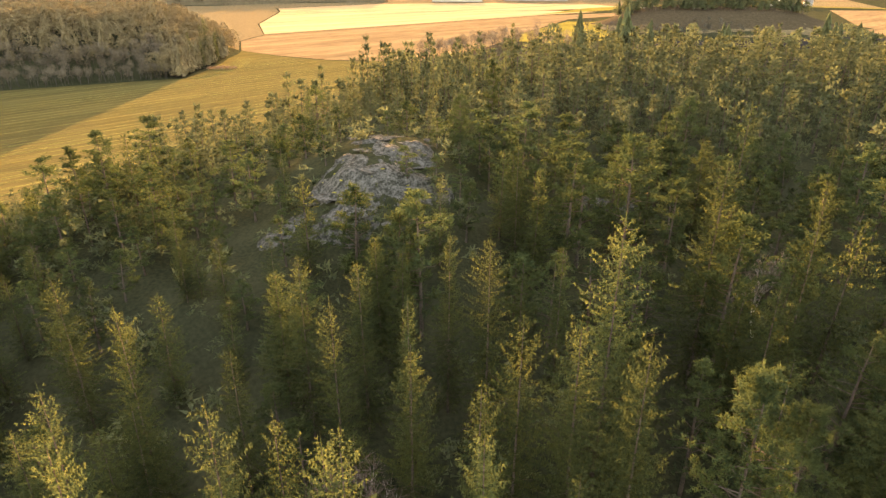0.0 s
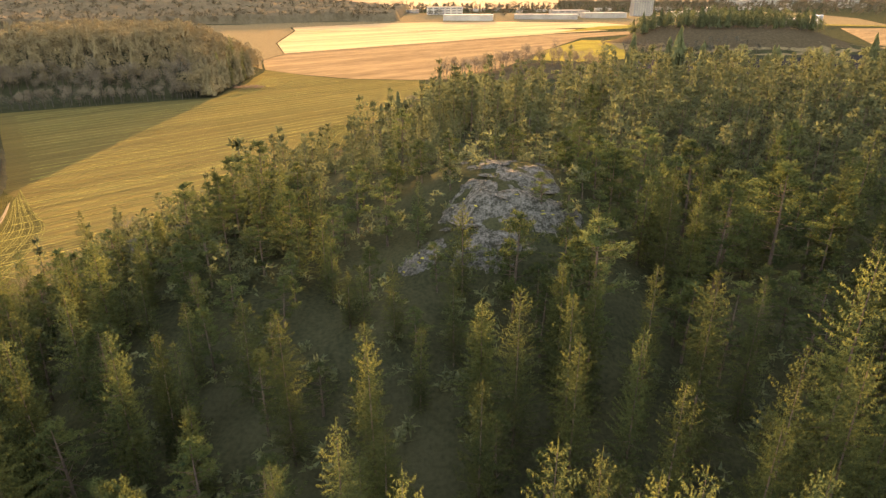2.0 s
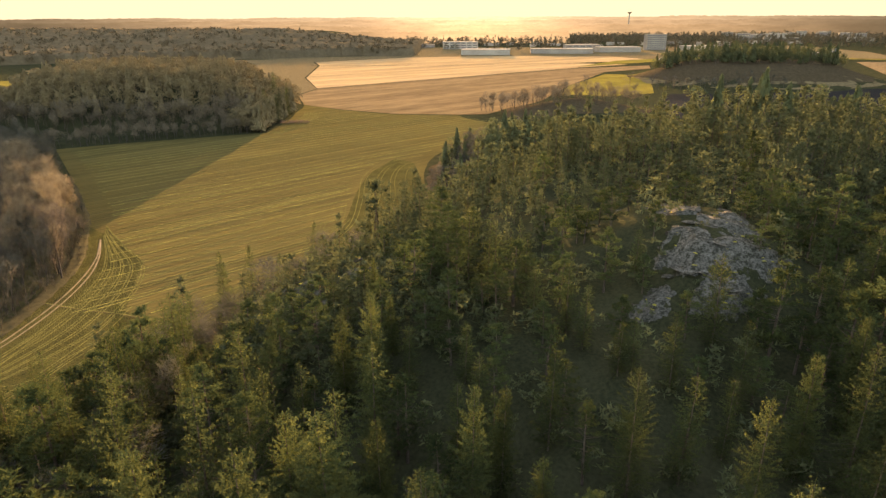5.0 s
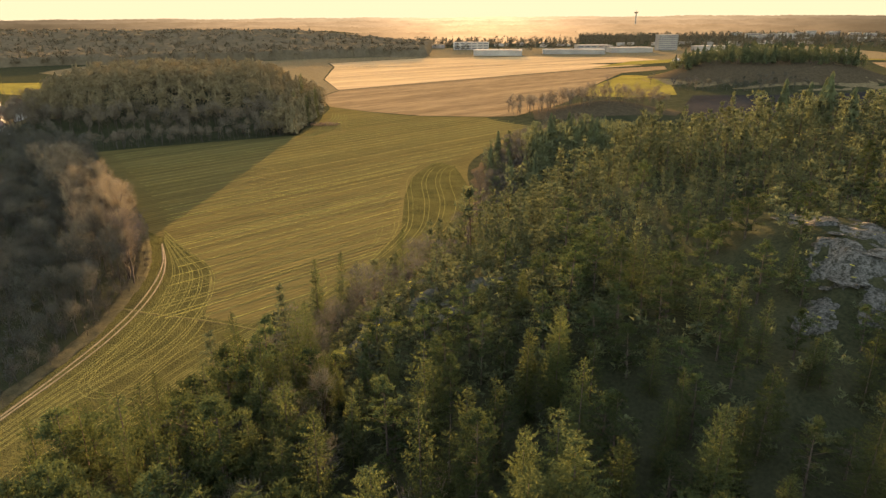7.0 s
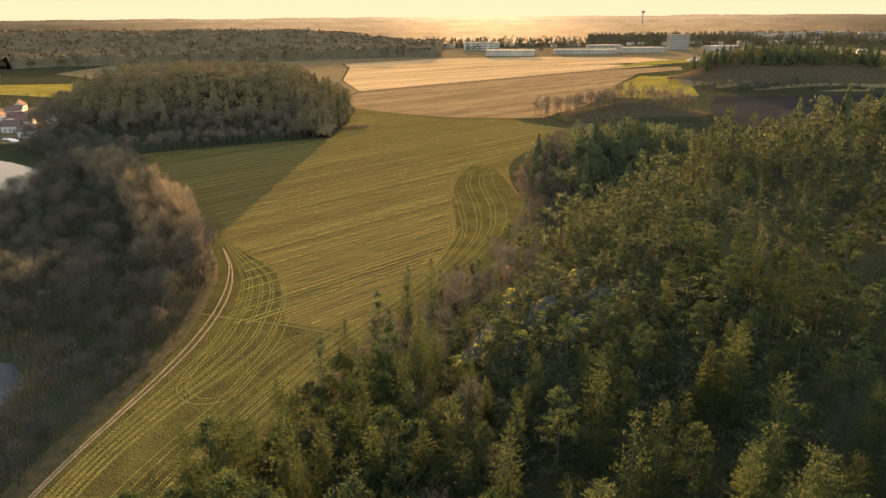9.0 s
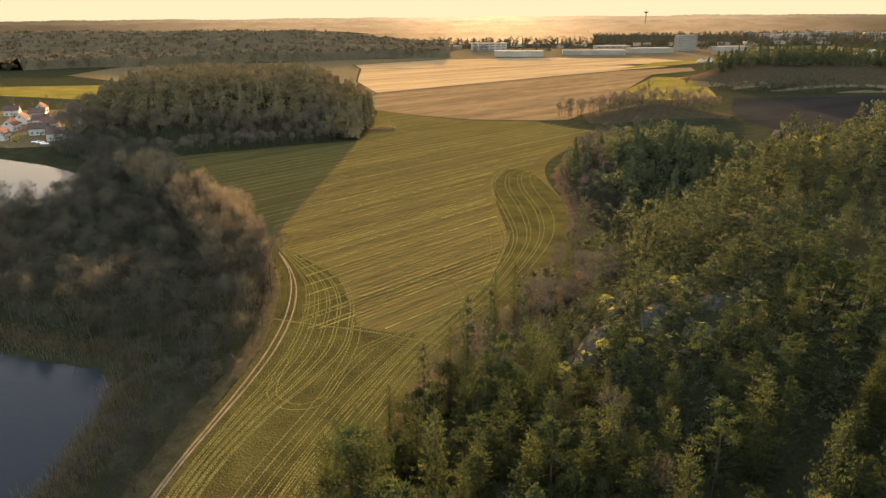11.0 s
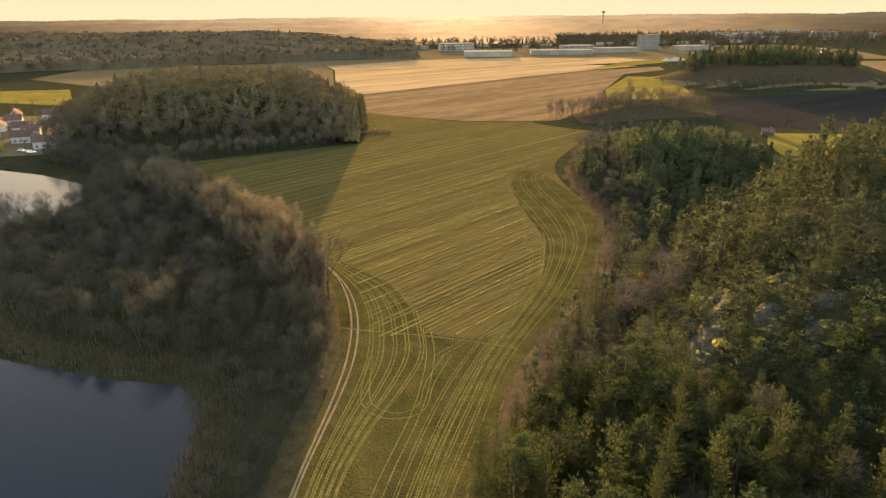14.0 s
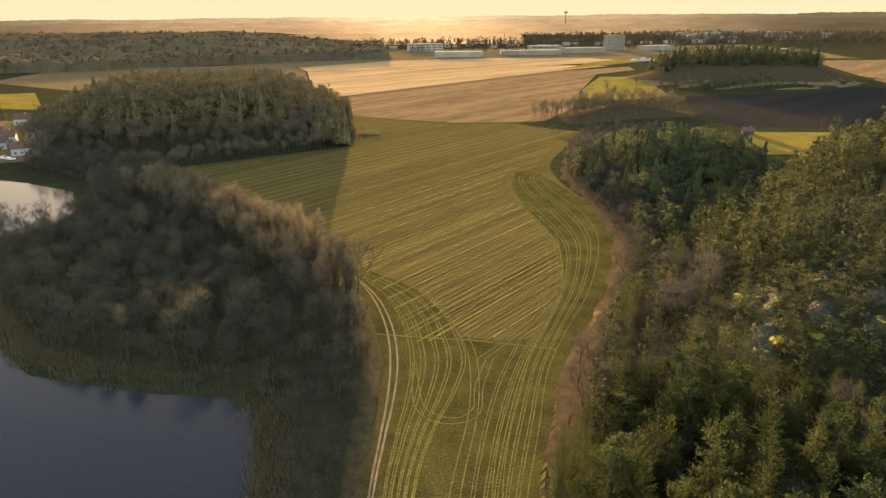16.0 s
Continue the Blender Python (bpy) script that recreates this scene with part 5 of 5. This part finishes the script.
for cx, cy, n, spread in ((-10, 70, 7, 6), (-6, 78, 5, 6), (-9, 86, 4, 4.0), (-8, 104, 4, 4.0), (25, 85, 3, 4.5)):
    for _ in range(n):
        rock(ROCKS, "rock_slab", cx + rng.normal(0, spread * 0.6), cy + rng.normal(0, spread * 0.6), rng.uniform(0.6, 1.6),
             label="pale lichen-covered rock slab bared on the hilltop", group="rock slabs on the hilltop", squash=0.45)
for cx, cy, n, spread in ((-61, 84, 2, 4), (-66, 77, 2, 4), (-76, 92, 3, 6), (-67, 98, 2, 5), (-57, 105, 3, 4), (-60, 113, 2, 4), (-41, 120, 2, 4)):
    for k in range(n):
        x, y, r = cx + rng.normal(0, spread * 0.6), cy + rng.normal(0, spread * 0.6), rng.uniform(0.6, 1.3)
        rock(CRAGS, "crag", x, y, r, label="grey rock crag standing out of the steep slope", group="crags of the west slope", stand=0.2)
        if k == 0:
            rock(MOSS, "moss_cushion", x + rng.normal(0, 1.0), y + 0.8, r * 0.5, label="yellow-green moss on the crag", group="moss on the crags", stand=0.9)


for x, y, r in ((-80, 91, 2.2), (-79, 88.6, 1.6), (-68.5, 110, 2.0), (-70, 107.6, 1.4), (-74, 90, 1.8), (-58, 104, 1.6), (-70, 86, 1.5), (-52, 108, 1.5), (-47, 113, 1.6)):
    rock(MOSS, "moss_bank", x, y, r, label="sunlit yellow-green moss on the steep slope", group="moss banks of the west slope", stand=0.5, squash=0.8)


# ---- single trees that stand out ----
def place(base, x, y, s, sz=None, turn=None):
    m = pose(x, y, float(ground_z(x, y)), 0, 0, rng.uniform(0, 360) if turn is None else turn) @ Matrix.Diagonal((s, s, sz or s, 1))
    if base is None:
        return m
    o = copy_thing(base, m)
    o.matrix_basis = m
    return o


lone = tree_thing("spruce_tree", spruce_shape(71, 26, 3.4, 46, 11, 0.34, 0.04, 1.0), M_spruce, M_bark, place(None, -176, 489, 1.0), "tall lone spruce at the grove's corner", "tree", "lone spruces")
for x, y, s in ((-90, 120, 0.86), (-99.4, 96, 0.84), (-85.3, 124.6, 0.82), (-72.5, 132, 0.8), (-114, 79, 0.72), (-117, 76, 0.7)):
    place(lone, x, y, s, s * 0.98)
for x, y, s in ((-163, 476, 0.88), (-160, 462, 0.84), (-162, 449, 0.86), (-161, 436, 0.80), (-164, 424, 0.80), (-170, 440, 0.86), (-171, 466, 0.88)):
    place(lone, x, y, s * 1.1, s)
POPLAR = [bare_shape(s, H, 0.34, 6, 3, 5, 1, 0.95) for s, H in ((81, 20), (82, 22), (83, 19))]
pop = [tree_thing("poplar_tree", sh, M_poplar, M_greybark, place(None, x, y, 1.0), "tall leafless poplar with brown twigs at the field's edge", "tree", "poplars along the field")
       for sh, (x, y) in zip(POPLAR, ((-164, 182), (-170, 190), (-176, 200)))]
edge_tree = [tree_thing("ash_tree", bare_shape(s, H, 0.5, 5, 3, 3, 1, 0.7), M_darktwig, M_greybark, place(None, x, y, 1.0), "tall dark leafless tree at the field corner", "tree", "bare trees at the field corner")
             for s, H, x, y in ((85, 21, -150.8, 160), (86, 19, -153.8, 164))]
place(edge_tree[0], -157, 171, 0.95)
place(edge_tree[1], -160.5, 177, 0.9)
line = curve([(-153.5, 162), (-157, 170), (-163, 180), (-170, 195), (-180, 212), (-194, 230), (-210, 248), (-228, 270), (-245, 292)], 4.2)
for k, (x, y) in enumerate(line):
    for row in (0, 1, 2):
        if row == 1 and k % 2 or row == 2 and k % 2 == 0:
            continue
        s = rng.uniform(0.66, 0.88)
        place(pop[k % 3], x - 5.0 * row + rng.normal(0, 0.8), y - 3.5 * row + rng.normal(0, 0.8), s * 1.15, s)
birch = tree_thing("birch_tree", bare_shape(91, 15, 0.35, 5, 3, 4, 1, 0.8), M_pinktwig, M_birch, place(None, -4.6, 27.6, 0.9), "leafless birch with pale trunk among the spruces", "tree", "birches in the wood")
for x, y, s in ((-6.4, 28.6, 0.8), (30, 52, 0.6), (-66, 47, 0.62), (-86, 50.5, 0.75), (-82, 46, 0.6), (-62, 49, 0.5)):
    place(birch, x, y, s)
beech = tree_thing("oak_tree", shrub_shape(95, 9, 46, 14, 1.3), M_rust, M_greybark, place(None, -66, 146, 1.0), "small oak holding rusty brown leaves", "tree", "oaks with rusty leaves")
for x, y, s in ((-72, 139, 0.8), (-151, 62, 0.55), (-62, 152, 0.7)):
    place(beech, x, y, s)

# thicket along the field's east margin and on the lake bank
mx_, my_ = scatter(rng, -140, 10, 30, 430, 4.8, lambda x, y: (x > np.interp(y, FOOT_Y, FOOT_X) - 3) & (x < np.interp(y, FOOT_Y, FOOT_X) + 14) & ~inside(FIELD, x, y))
THICKET = [bare_shape(s, H, 0.7, 4, 2, 5, 2, 0.4) for s, H in ((101, 7), (102, 9), (103, 6))]
stuff("thicket", spots_of(mx_, my_, 0.6, 1.15), THICKET, (M_twig, M_greybark), "brown leafless thicket along the field margin", "bushes")
bx_, by_ = scatter(rng, -172, -150, 60, 150, 3.8, lambda x, y: (x > -164.5 + rng.uniform(0, 2)) & (x < -152.5) & ~inside(FIELD, x, y))
stuff("bank_bushes", spots_of(bx_, by_, 0.45, 0.9), THICKET, (M_twig, M_greybark), "dark leafless bushes on the lake bank", "bushes")
ux, uy = scatter(rng, -130, 80, 10, 190, 4.2, lambda x, y: on_hill(x, y) & (x < 0.7 * y + 10) & (rng.random(len(x)) < 0.75))
JUNIPER = [shrub_shape(s, H, 9, 9, 0.62) for s, H in ((111, 2.6), (112, 3.4), (113, 2.0))]
stuff("undergrowth", spots_of(ux, uy, 0.7, 1.6), JUNIPER, (M_wood_stuff, None), "low juniper and young spruce between the trees", "bushes")
ux, uy = scatter(rng, -26, 6, 56, 112, 2.2, lambda x, y: ~off_rock(x, y) & (rng.random(len(x)) < 0.42))
stuff("heather", spots_of(ux, uy, 0.25, 0.55), JUNIPER, (M_wood_stuff, None), "low heather and juniper in the rock's hollows", "bushes")
sx_, sy_ = scatter(rng, -96, -36, 62, 150, 2.1, lambda x, y: (x > np.interp(y, FOOT_Y, FOOT_X) + 4) & off_rock(x, y))
stuff("slope_scrub", spots_of(sx_, sy_, 0.6, 1.7), JUNIPER, (M_wood_stuff, None), "dense low scrub on the steep rocky slope", "bushes")

ex, ey = scatter(rng, -215, -140, 45, 270, 3.4, lambda x, y: ~inside(FIELD, x, y) & ~inside(LAKE, x, y) & (edge_distance(FIELD, x, y) > 1.2) & (edge_distance(FIELD, x, y) < 8))
stuff("edge_bushes", spots_of(ex, ey, 0.35, 0.75), THICKET, (M_twig, M_greybark), "dark leafless bushes along the field's edge", "bushes")
# reeds
rp = curve([(-166, 70), (-167, 95), (-170, 112), (-179, 122.5), (-197, 126.5), (-227, 138), (-247, 159), (-276, 201), (-287, 236)], 0.5)
n = 26000
k = rng.integers(0, len(rp) - 1, n)
c = rp[k] + rng.normal(0, 2.2, (n, 2)) + np.where(k[:, None] > 90, (1.5, 3.5), (1.0, 0.5))
h = rng.uniform(0.7, 1.9, n)
a = rng.uniform(0, 6.28, n)
d = np.stack([np.cos(a), np.sin(a)], 1) * 0.07
zb = np.full(n, -0.8)
v = np.stack([np.column_stack([c - d, zb]), np.column_stack([c + d, zb]), np.column_stack([c + rng.normal(0, 0.3, (n, 2)), h])], 1).reshape(-1, 3)
tagged(mesh_object("reeds", v, np.arange(3 * n).reshape(-1, 3), M_reed), "pale dry reeds along the lake shore", "reeds", kind="stuff")

# bare trees at the far shore, on the mound and round the meadow
SHORE = [bare_shape(s, H, 0.6, 5, 3, 4, 1, 0.55) for s, H in ((121, 15), (122, 13))]
shore = [tree_thing("alder_tree", sh, M_darktwig, M_greybark, place(None, x, y, 1.0), "dark leafless alder on the lake shore", "tree", "alders on the lake shore") for sh, (x, y) in zip(SHORE, ((-276, 232), (-268, 236)))]
for x, y, s in ((-280, 228, 1.05), (-284, 238, 1.0), (-272, 226, 0.95), (-264, 244, 0.8), (-288, 244, 1.0), (-292, 252, 0.9), (-262, 258, 0.7)):
    place(shore[int(s * 20) % 2], x, y, s)
for x, y, s in ((88, 612, 1.25), (122, 404, 0.95), (160, 398, 0.8), (142, 352, 0.55), (150, 690, 0.9), (172, 640, 0.9), (190, 668, 0.8), (163, 655, 0.9), (128, 590, 0.8)):
    place(shore[0], x, y, s)
ax, ay = scatter(rng, -24, 120, 455, 520, 7.0, lambda x, y: np.hypot((x - 40) / 62, (y - 485) / 26) < 1)
stuff("mound_trees", spots_of(ax, ay, 0.7, 1.1), TWIGGY, (M_grovetwig, M_greybark), "thin leafless trees on the rocky mound", "wood")
ax, ay = scatter(rng, -55, 110, 300, 420, 8.0, lambda x, y: on_hill(x, y) & (x < 60))
stuff("valley_trees", spots_of(ax, ay, 0.5, 0.95), TWIGGY, (M_twighaze, M_greybark), "leafless trees in the hollow behind the wood", "wood")
ax, ay = scatter(rng, 165, 300, 610, 660, 9.0, lambda x, y: np.hypot((x - 225) / 70, (y - 640) / 22) < 1)
stuff("knoll_scrub", spots_of(ax, ay, 0.5, 0.9), TWIGGY, (M_twighaze, M_greybark), "leafless scrub below the knoll", "bushes")
ax, ay = scatter(rng, -162, -138, 428, 446, 1.9, lambda x, y: np.hypot((x + 150) / 11, (y - 437) / 7) < 1)
stuff("brambles", spots_of(ax, ay, 0.35, 0.75), [shrub_shape(131, 2.6, 8, 8, 0.7), shrub_shape(132, 2.2, 8, 8, 0.7)], (M_pinktwig, M_greybark), "low reddish-brown bramble patch in the field corner", "bushes")


# ---- village ----
def gable_house(name, m, L, W, wall_h, ridge_h, wall_mat, roof_mat, label, category, group, dormer=False):
    e = empty(name, m, label, category, group)
    bm = bmesh.new()
    box(bm, -L / 2, L / 2, -W / 2, W / 2, -0.6, wall_h)
    for sgn in (-1, 1):
        a = [bm.verts.new((sgn * L / 2, y, z)) for y, z in ((-W / 2, wall_h), (W / 2, wall_h), (0, ridge_h - 0.1))]
        b = [bm.verts.new((sgn * (L / 2 - 0.25), y, z)) for y, z in ((-W / 2, wall_h), (W / 2, wall_h), (0, ridge_h - 0.1))]
        bm.faces.new(a)
        bm.faces.new(b[::-1])
        for i in range(3):
            j = (i + 1) % 3
            bm.faces.new((a[i], b[i], b[j], a[j]))
    wall = part("wall", bm, wall_mat, e)
    bm = bmesh.new()
    for sgn in (-1, 1):
        pts = [(0, ridge_h), (sgn * (W / 2 + 0.5), wall_h - 0.35), (sgn * (W / 2 + 0.5), wall_h - 0.13), (0, ridge_h + 0.25)]
        f0 = [bm.verts.new((-L / 2 - 0.4, y, z)) for y, z in pts]
        f1 = [bm.verts.new((L / 2 + 0.4, y, z)) for y, z in pts]
        bm.faces.new(f0)
        bm.faces.new(f1[::-1])
        for i in range(4):
            j = (i + 1) % 4
            bm.faces.new((f0[i], f1[i], f1[j], f0[j]))
    roof = part("roof", bm, roof_mat, e)
    bm = bmesh.new()
    box(bm, L * 0.18, L * 0.18 + 0.7, 0.3, 1.0, ridge_h - 1.2, ridge_h + 1.0)
    part("chimney", bm, M_concrete, roof)
    for x in (-L * 0.3, 0.0, L * 0.3):
        for y, off in ((-W / 2, -0.05), (W / 2, 0.05)):
            bm = bmesh.new()
            box(bm, x - 0.6, x + 0.6, y + off - 0.04, y + off + 0.04, 1.0, 2.3)
            part("window", bm, M_glass, e)
    for x, off in ((-L / 2, -0.05), (L / 2, 0.05)):
        for z in (1.0, wall_h + 0.3):
            bm = bmesh.new()
            box(bm, x + off - 0.04, x + off + 0.04, -0.7, 0.7, z, z + 1.3)
            part("window", bm, M_glass, e)
    bm = bmesh.new()
    box(bm, L * 0.13, L * 0.13 + 1.0, -W / 2 - 0.08, -W / 2, -0.1, 2.05)
    part("door", bm, M_red, e)
    return e


def at_ground(x, y, turn):
    return pose(x, y, float(ground_z(x, y)), 0, 0, turn)


house = gable_house("house", at_ground(-357, 403, 20), 11, 8, 4.6, 8.0, M_white, M_roof, "white rendered house with red tiled gable roof", "house", "white houses by the lake")
for x, y, a in ((-382, 424, 15), (-395, 404, 105), (-404, 463, 20), (-425, 472, 110), (-388, 447, 15), (-412, 440, 100), (-446, 455, 20), (-461, 515, 20), (-446, 530, 110), (-417, 528, 15), (-430, 500, 20), (-372, 455, 105), (-470, 480, 15)):
    o = copy_thing(house, at_ground(x, y, a))
annex = gable_house("outbuilding", at_ground(-347.5, 400, 110), 6, 5, 2.6, 4.4, M_white, M_roof, "small white outbuilding with red roof", "shed", "outbuildings")
cottage = gable_house("cottage", at_ground(108, 399, -25), 7, 5, 2.5, 4.4, M_red, M_roof, "small red wooden cottage with white trim", "cottage", "cottages")
sheet("village_yard", [(-345, 382), (-372, 376), (-420, 392), (-480, 440), (-490, 545), (-420, 548), (-345, 430)], M_drygrass, 0.10, "grey drive between the houses", "yard", step=12)


def car_thing(m, paint, label):
    e = empty("car", m, label, "car", "parked cars")
    bm = bmesh.new()
    box(bm, -2.2, 2.2, -0.88, 0.88, 0.32, 0.92, 0.12)
    part("body", bm, paint, e)
    bm = bmesh.new()
    box(bm, -1.5, 1.0, -0.76, 0.76, 0.9, 1.42, 0.22)
    part("cabin", bm, M_glass, e)
    for x in (-1.35, 1.35):
        for y in (-0.84, 0.84):
            bm = bmesh.new()
            bmesh.ops.create_cone(bm, cap_ends=True, segments=12, radius1=0.33, radius2=0.33, depth=0.22, matrix=Matrix.Translation((x, y, 0.33)) @ Matrix.Rotation(radians(90), 4, "X"))
            part("wheel", bm, M_tyre, e)
    return e


car = car_thing(at_ground(-356, 387, 10) @ pose(0, 0, 0.12), M_car, "white car parked by the lakeside houses")
for x, y, a in ((-366, 394, 15), (-361, 391, 12)):
    copy_thing(car, at_ground(x, y, a) @ pose(0, 0, 0.12))
tagged(tree_thing("garden_bush", shrub_shape(133, 5, 30, 10, 1.1), M_bush, M_greybark, place(None, -380, 396, 1.0), "yellow garden bush beside a white house", "bush", "garden bushes"))
ax, ay = scatter(rng, -500, -330, 375, 620, 17, lambda x, y: (rng.random(len(x)) < 0.6) & ~inside(LAKE, x, y) & ~in_grove(x, y))
stuff("garden_trees", spots_of(ax, ay, 0.45, 0.8), FAR_BARE, (M_twig, M_greybark), "leafless trees among the houses", "wood")


# ---- works and town in the distance ----
def block(name, x, y, turn, L, W, H, mat, label, category, group, floors=0, roof_mat=None, bays=0):
    e = empty(name, at_ground(x, y, turn), label, category, group)
    bm = bmesh.new()
    box(bm, -L / 2, L / 2, -W / 2, W / 2, -2, H)
    part("wall", bm, mat, e)
    bm = bmesh.new()
    box(bm, -L / 2 - 0.4, L / 2 + 0.4, -W / 2 - 0.4, W / 2 + 0.4, H + 0.01, H + 0.8)
    part("roof", bm, roof_mat or M_flatroof, e)
    for f in range(floors):
        z = H * (f + 0.35) / floors
        n = bays or 1
        for b in range(n):
            x0 = -L / 2 + L * (b + 0.12) / n
            bm = bmesh.new()
            box(bm, x0, x0 + L / n * 0.76, -W / 2 - 0.12, -W / 2 - 0.01, z, z + H / floors * 0.42)
            part("window", bm, M_glass, e)
    return e


block("office_tower", 395, 1412, 12, 44, 16, 31, M_works, "white slab office block with rows of windows", "office block", "offices", 8, None, 8)
block("factory", -18, 1500, 4, 78, 30, 15, M_works, "white factory block with flat roof", "factory", "works", 3, None, 6)
block("warehouse", 28, 1270, -6, 92, 45, 9, M_works, "long white warehouse with pale flat roof", "warehouse", "works")
block("warehouse", 178, 1300, -6, 120, 30, 8, M_concrete, "long low grey warehouse", "warehouse", "works")
block("warehouse", 300, 1345, 4, 85, 35, 9, M_works, "low white works hall", "warehouse", "works")
block("factory", 240, 1420, 4, 70, 30, 11, M_concrete, "grey works building behind the sheds", "factory", "works", 2, None, 5)
block("warehouse", 480, 1390, 10, 70, 30, 9, M_concrete, "grey low warehouse beside the office block", "warehouse", "works")
block("barn", 560, 1120, -20, 42, 15, 8, M_concrete, "grey farm barn on the far rise", "barn", "farm buildings", 1, M_metal, 3)
for x in (600, 608):
    e = empty("silo", at_ground(x, 1115, 0), "dark farm silo beside the barn", "silo", "silos")
    bm = bmesh.new()
    bmesh.ops.create_cone(bm, cap_ends=True, segments=20, radius1=3.6, radius2=3.6, depth=14, matrix=Matrix.Translation((0, 0, 6.5)))
    part("tank", bm, M_metal, e)
    bm = bmesh.new()
    bmesh.ops.create_cone(bm, cap_ends=True, segments=20, radius1=3.8, radius2=0.4, depth=2, matrix=Matrix.Translation((0, 0, 14.5)))
    part("cap", bm, M_metal, e)
for x, y, r in ((308, 1080, 9), (322, 1078, 12), (337, 1083, 7)):
    e = empty("storage_tent", at_ground(x, y, 0), "low white storage tent on the grass", "tent", "storage tents")
    bm = bmesh.new()
    bmesh.ops.create_cone(bm, cap_ends=True, segments=14, radius1=r, radius2=r * 0.12, depth=r * 0.5, matrix=Matrix.Translation((0, 0, r * 0.25)))
    part("canopy", bm, M_works, e)
for k in range(26):
    x, y = 760 + 42 * k % 700 + rng.uniform(-20, 20), 1750 + rng.uniform(0, 420)
    if x > 0.66 * y:
        x = 0.62 * y * rng.uniform(0.6, 1)
    block("apartment_block", x, y, rng.uniform(-20, 25), rng.uniform(14, 40), 12, rng.uniform(6, 17), M_works if k % 3 else M_concrete, "pale distant apartment block in the town", "apartment block", "town blocks", 3, None, 4)
for k in range(11):
    x, y = -1330 + rng.uniform(0, 560), 1700 + rng.uniform(0, 40)
    block("works_hall", x, y, rng.uniform(-10, 10), rng.uniform(20, 55), 20, rng.uniform(6, 12), M_works if k % 2 else M_concrete, "pale works hall on the wooded skyline", "factory", "far works")
for k in range(22):
    x, y = -120 + 44 * k + rng.uniform(-20, 20), 1540 + rng.uniform(0, 160)
    block("shed", x, y, rng.uniform(-15, 15), rng.uniform(14, 36), 14, rng.uniform(4, 7), M_concrete if k % 2 else M_works, "low pale shed at the works", "shed", "sheds at the works")
e = empty("water_tower", at_ground(760, 3000, 0), "slim tower with a round head on the skyline", "tower", "towers")
bm = bmesh.new()
bmesh.ops.create_cone(bm, cap_ends=True, segments=12, radius1=3.0, radius2=2.2, depth=62, matrix=Matrix.Translation((0, 0, 30)))
part("shaft", bm, M_concrete, e)
bm = bmesh.new()
bmesh.ops.create_cone(bm, cap_ends=True, segments=16, radius1=4, radius2=11, depth=7, matrix=Matrix.Translation((0, 0, 64)))
part("tank", bm, M_concrete, e)
bm = bmesh.new()
bmesh.ops.create_cone(bm, cap_ends=True, segments=8, radius1=0.9, radius2=0.3, depth=16, matrix=Matrix.Translation((0, 0, 75)))
part("aerial", bm, M_metal, e)
ax, ay = scatter(rng, -200, 1500, 1420, 2200, 26, lambda x, y: (np.abs(x - 200) < 0.72 * y) & ((y > 1640) | (rng.random(len(x)) < 0.3)))
stuff("town_trees", spots_of(ax, ay, 0.7, 1.1), FAR_CONE, (M_farwood, None), "distant trees between the town's buildings", "wood")

# pale strips painting the sun's glint on ditches between the far fields
for pts, w in (([(-178, 658.5), (-48, 769), (60, 858), (136, 919)], 2.2), ([(-237, 977), (-20, 987.5), (150, 1017)], 2.0)):
    ln = curve(pts, 20)
    dd = np.gradient(ln, axis=0)
    dd /= np.linalg.norm(dd, axis=1)[:, None]
    side = np.stack([-dd[:, 1], dd[:, 0]], 1) * w / 2
    a, b = ln - side, ln + side
    v = np.concatenate([np.column_stack([a, ground_z(a[:, 0], a[:, 1]) + 0.3]), np.column_stack([b, ground_z(b[:, 0], b[:, 1]) + 0.5])])
    k = np.arange(len(ln) - 1)
    tagged(mesh_object("ditch_glint", v, np.stack([k, k + 1, k + 1 + len(ln), k + len(ln)], 1), M_stubble), "pale strip painting the sun glint of a ditch between far fields", "verge", kind="structure")
